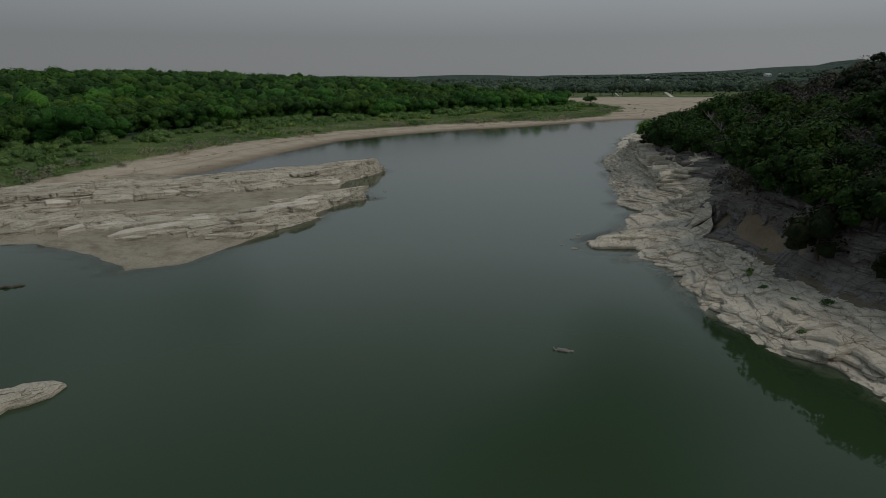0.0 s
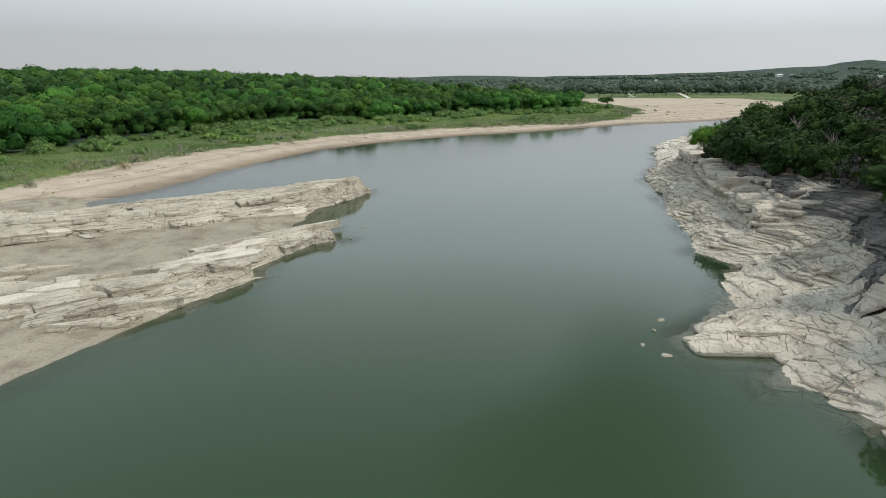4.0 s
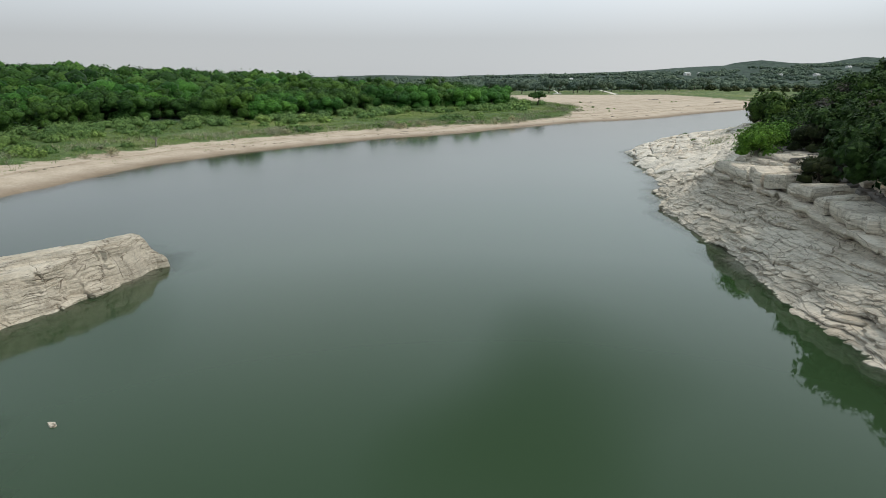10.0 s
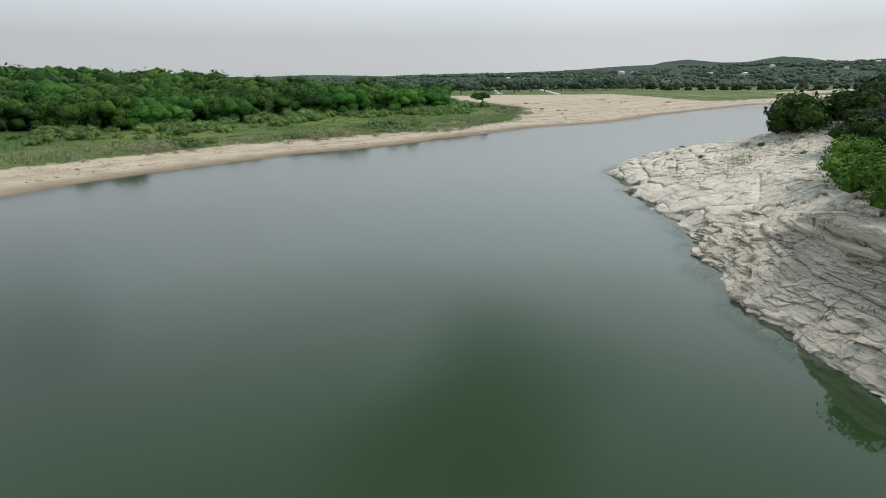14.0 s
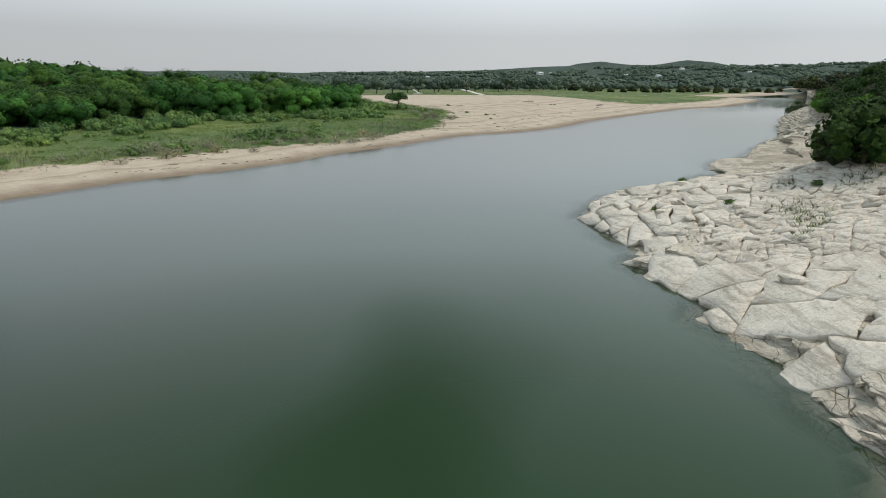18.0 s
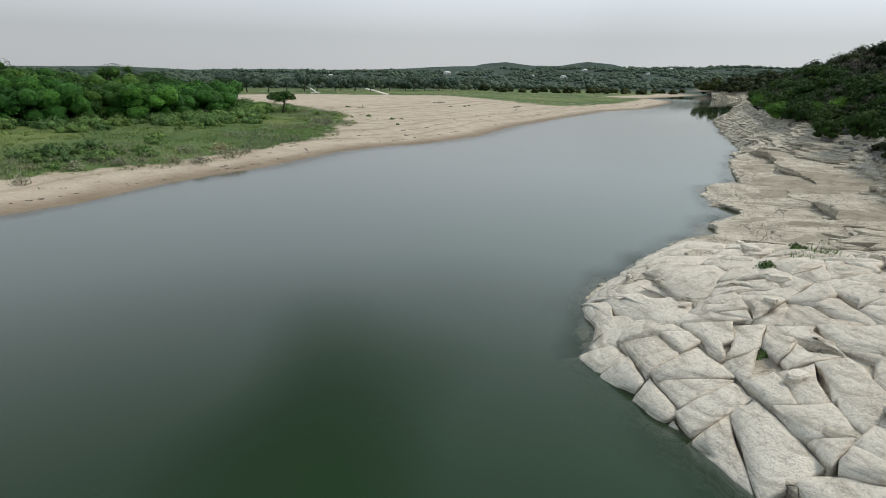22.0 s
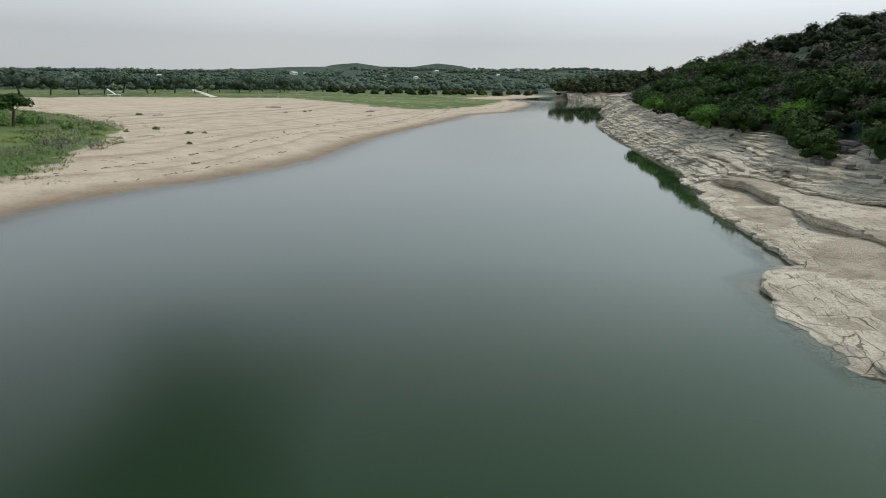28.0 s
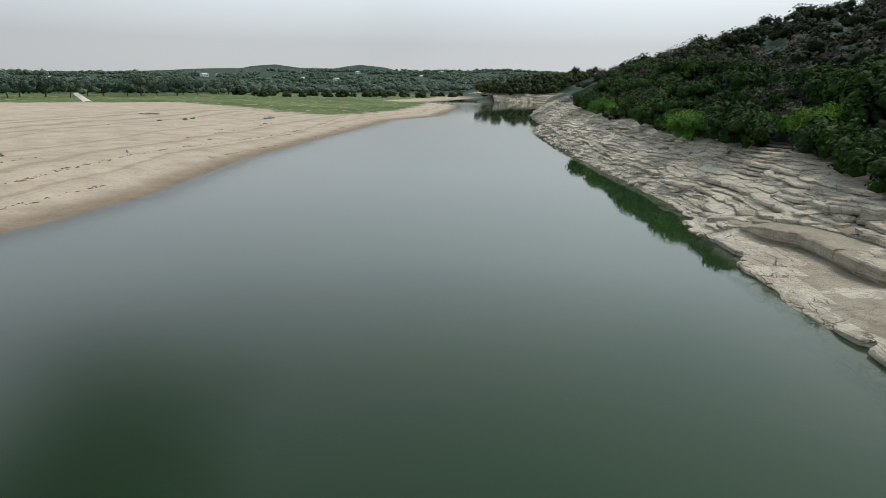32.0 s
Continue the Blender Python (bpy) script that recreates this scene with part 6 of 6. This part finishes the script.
def loose_rock(label, x, y, z, turn, size, seed, stone, flat=0.45):
    r = np.random.default_rng(seed)
    n = 9
    ring = np.array([((0.75 + 0.4 * r.random()) * math.cos(2 * math.pi * k / n), (0.75 + 0.4 * r.random()) * math.sin(2 * math.pi * k / n)) for k in range(n)]) * size / 2
    v, f, _ = slab_mesh("rock", ring, lambda a, b: 0 * np.asarray(a, float), size * flat, 0.0, 1.2, r, 0.06 * size)
    ob = tagged(new("rock", mesh_from("rock", v, f, stone, False)), label, "rock")
    ob.matrix_basis = pose(x, y, z, 0, 0, turn) @ Matrix.Diagonal((1.35, 0.8, 1, 1))
    return ob


for k, (x, y, s) in enumerate(((-16.6, 25.2, 2.6), (-17.6, 24.4, 2.8), (-18.6, 23.6, 3.0), (-19.8, 23.2, 3.2))):
    loose_rock("pale limestone slab rising out of the river", x, y, 0.32 + 0.05 * k, 42, s, 40 + k, ROCK, 0.3)
for k, (x, y, s) in enumerate(((12.1, 50.8, 0.5), (13.2, 55.4, 0.45), (11.3, 52.0, 0.3), (12.4, 53.9, 0.3), (-6.9, 77.1, 0.35), (-7.3, 72.9, 0.3))):
    loose_rock("small limestone rock in the shallow water", x, y, 0.06, 37 * k, s, 60 + k, ROCK, 0.6)
r8 = np.random.default_rng(8)
boulder_spots = scatter(3000, (30, 75, 112, 166), lambda x, y: (plan(x, y)[1] > 3) & (plan(x, y)[1] < 15), 2.2, 83)[:80]
zb = [rock_top.at(x, y) for x, y in boulder_spots]
for k, ((x, y), z) in enumerate(zip(boulder_spots, zb)):
    s = 0.3 + 0.7 * r8.random() ** 2
    tagged(loose_rock("loose pale limestone boulder lying on the slabs", x, y, z + s * 0.28, r8.uniform(0, 360), s, 200 + k, ROCK_PALE, 0.6), group="boulders on the slabs")


def dead_tree(x, y, z, height, seed):
    r = np.random.default_rng(seed)
    base = tagged(new("dead_tree"), "bare white dead tree standing in the scrub", "dead tree")
    v, f = limb([(0, 0, -0.3), (0.1, 0, height * 0.4), (0.2, 0.1, height * 0.7)], [0.13, 0.09, 0.05], 6)
    part("trunk", mesh_from("trunk", v, f, DEADWOOD, True), base)
    for k in range(9):
        h = height * r.uniform(0.35, 0.7)
        t = r.uniform(0, 6.28)
        reach = height * r.uniform(0.2, 0.4)
        v, f = limb([(0.12, 0.03, h), (reach * 0.5 * math.cos(t), reach * 0.5 * math.sin(t), h + reach * 0.5), (reach * math.cos(t), reach * math.sin(t), h + reach * 1.1)], [0.05, 0.035, 0.012], 5)
        part("branch", mesh_from("branch", v, f, DEADWOOD, True), base)
    base.matrix_basis = pose(x, y, z, 0, 0, r.uniform(0, 360))


for k, (x, y, h) in enumerate(((124, 184, 4.2), (43, 112, 3.2), (38, 92, 3.4), (34, 78, 3.0), (46, 118, 2.6), (-44, 122, 2.2), (-30, 155, 2.0))):
    dead_tree(x, y, on_ground(x, y), h, 90 + k)

# low plants on the sand bar and the slabs
plant(variants("sand_bush", 2, label="low dry bush growing on the sand bar", category="bush", height=0.35, spread=0.9, leaf=LEAF_SAGE, count=220, size=0.09, lobes_n=4, fill=0.45, low=True),
      np.array([(72, 259), (74, 251), (78, 291), (76.5, 251.5), (69.5, 237), (118, 300), (121, 303), (112, 298), (64, 246), (67, 255), (62, 251)], float), 84, 0.5, 1.1, "bushes on the sand bar")
SLAB_PLANTS = np.array([(45.1, 138.7), (42.3, 142.6), (47.8, 146.6), (21.3, 37.6), (20.7, 31.9), (25.5, 69.5), (22, 35.5), (21.8, 40.5), (55, 150), (50.5, 137), (48, 128.5), (24.5, 44), (23.2, 34.2)], float)
plant(variants("rock_plant", 3, label="small green plant rooted in a rock joint", category="plant", height=0.24, spread=0.6, leaf=LEAF_SAGE, count=260, size=0.06, lobes_n=5, fill=0.15, low=True),
      SLAB_PLANTS, 85, 0.7, 1.3, "plants in the rock joints", 0.14, np.array([rock_top.at(x, y) for x, y in SLAB_PLANTS]))


# lines of drift and dark debris left by the falling river along the sand
def wrack(name, label, offsets, seed, count, mat):
    r = np.random.default_rng(seed)
    pts = np.array(LEFT_SHORE[23:], float)
    seg = np.hypot(*(pts[1:] - pts[:-1]).T)
    along = np.concatenate([[0], np.cumsum(seg)])
    vs, fs, n = [], [], 0
    for off, share in offsets:
        t = r.uniform(0, along[-1], int(count * share))
        t = t[vnoise(t / 14, t * 0 + off, seed) > 0.4]
        x, y = np.interp(t, along, pts[:, 0]), np.interp(t, along, pts[:, 1])
        e = 2.0
        dx, dy = np.interp(t + e, along, pts[:, 0]) - np.interp(t - e, along, pts[:, 0]), np.interp(t + e, along, pts[:, 1]) - np.interp(t - e, along, pts[:, 1])
        k = np.hypot(dx, dy) + 1e-6
        o = off + 1.6 * np.sin(t / 17 + off) + r.normal(size=len(t)) * 0.16
        x, y = x - dy / k * o, y + dx / k * o
        z = height_at(x, y)
        turn = np.arctan2(dy, dx) + r.normal(size=len(t)) * 0.35
        half, thick = r.uniform(0.12, 0.55, len(t)), r.uniform(0.03, 0.08, len(t))
        ax, ay = np.cos(turn) * half, np.sin(turn) * half
        bx, by = -np.sin(turn) * thick, np.cos(turn) * thick
        quad = np.stack([np.stack([x - ax, y - ay, z - 0.02], -1), np.stack([x + bx, y + by, z - 0.02], -1), np.stack([x + ax, y + ay, z - 0.02], -1), np.stack([x - bx, y - by, z - 0.02], -1), np.stack([x, y, z + thick], -1)], 1)
        base = (np.arange(len(t)) * 5)[:, None]
        for tri in ((0, 3, 4), (3, 2, 4), (2, 1, 4), (1, 0, 4)):
            fs.append(base + np.array(tri) + n)
        vs.append(quad.reshape(-1, 3))
        n += len(t) * 5
    tagged(new(name, mesh_from(name, np.concatenate(vs), np.concatenate(fs), mat)), label, "debris", kind="stuff")


wrack("drift_line", "dark lines of twigs and debris along the sandy shore", ((9.0, 1.0), (3.2, 0.7), (16.0, 0.3)), 87, 900, BARK)
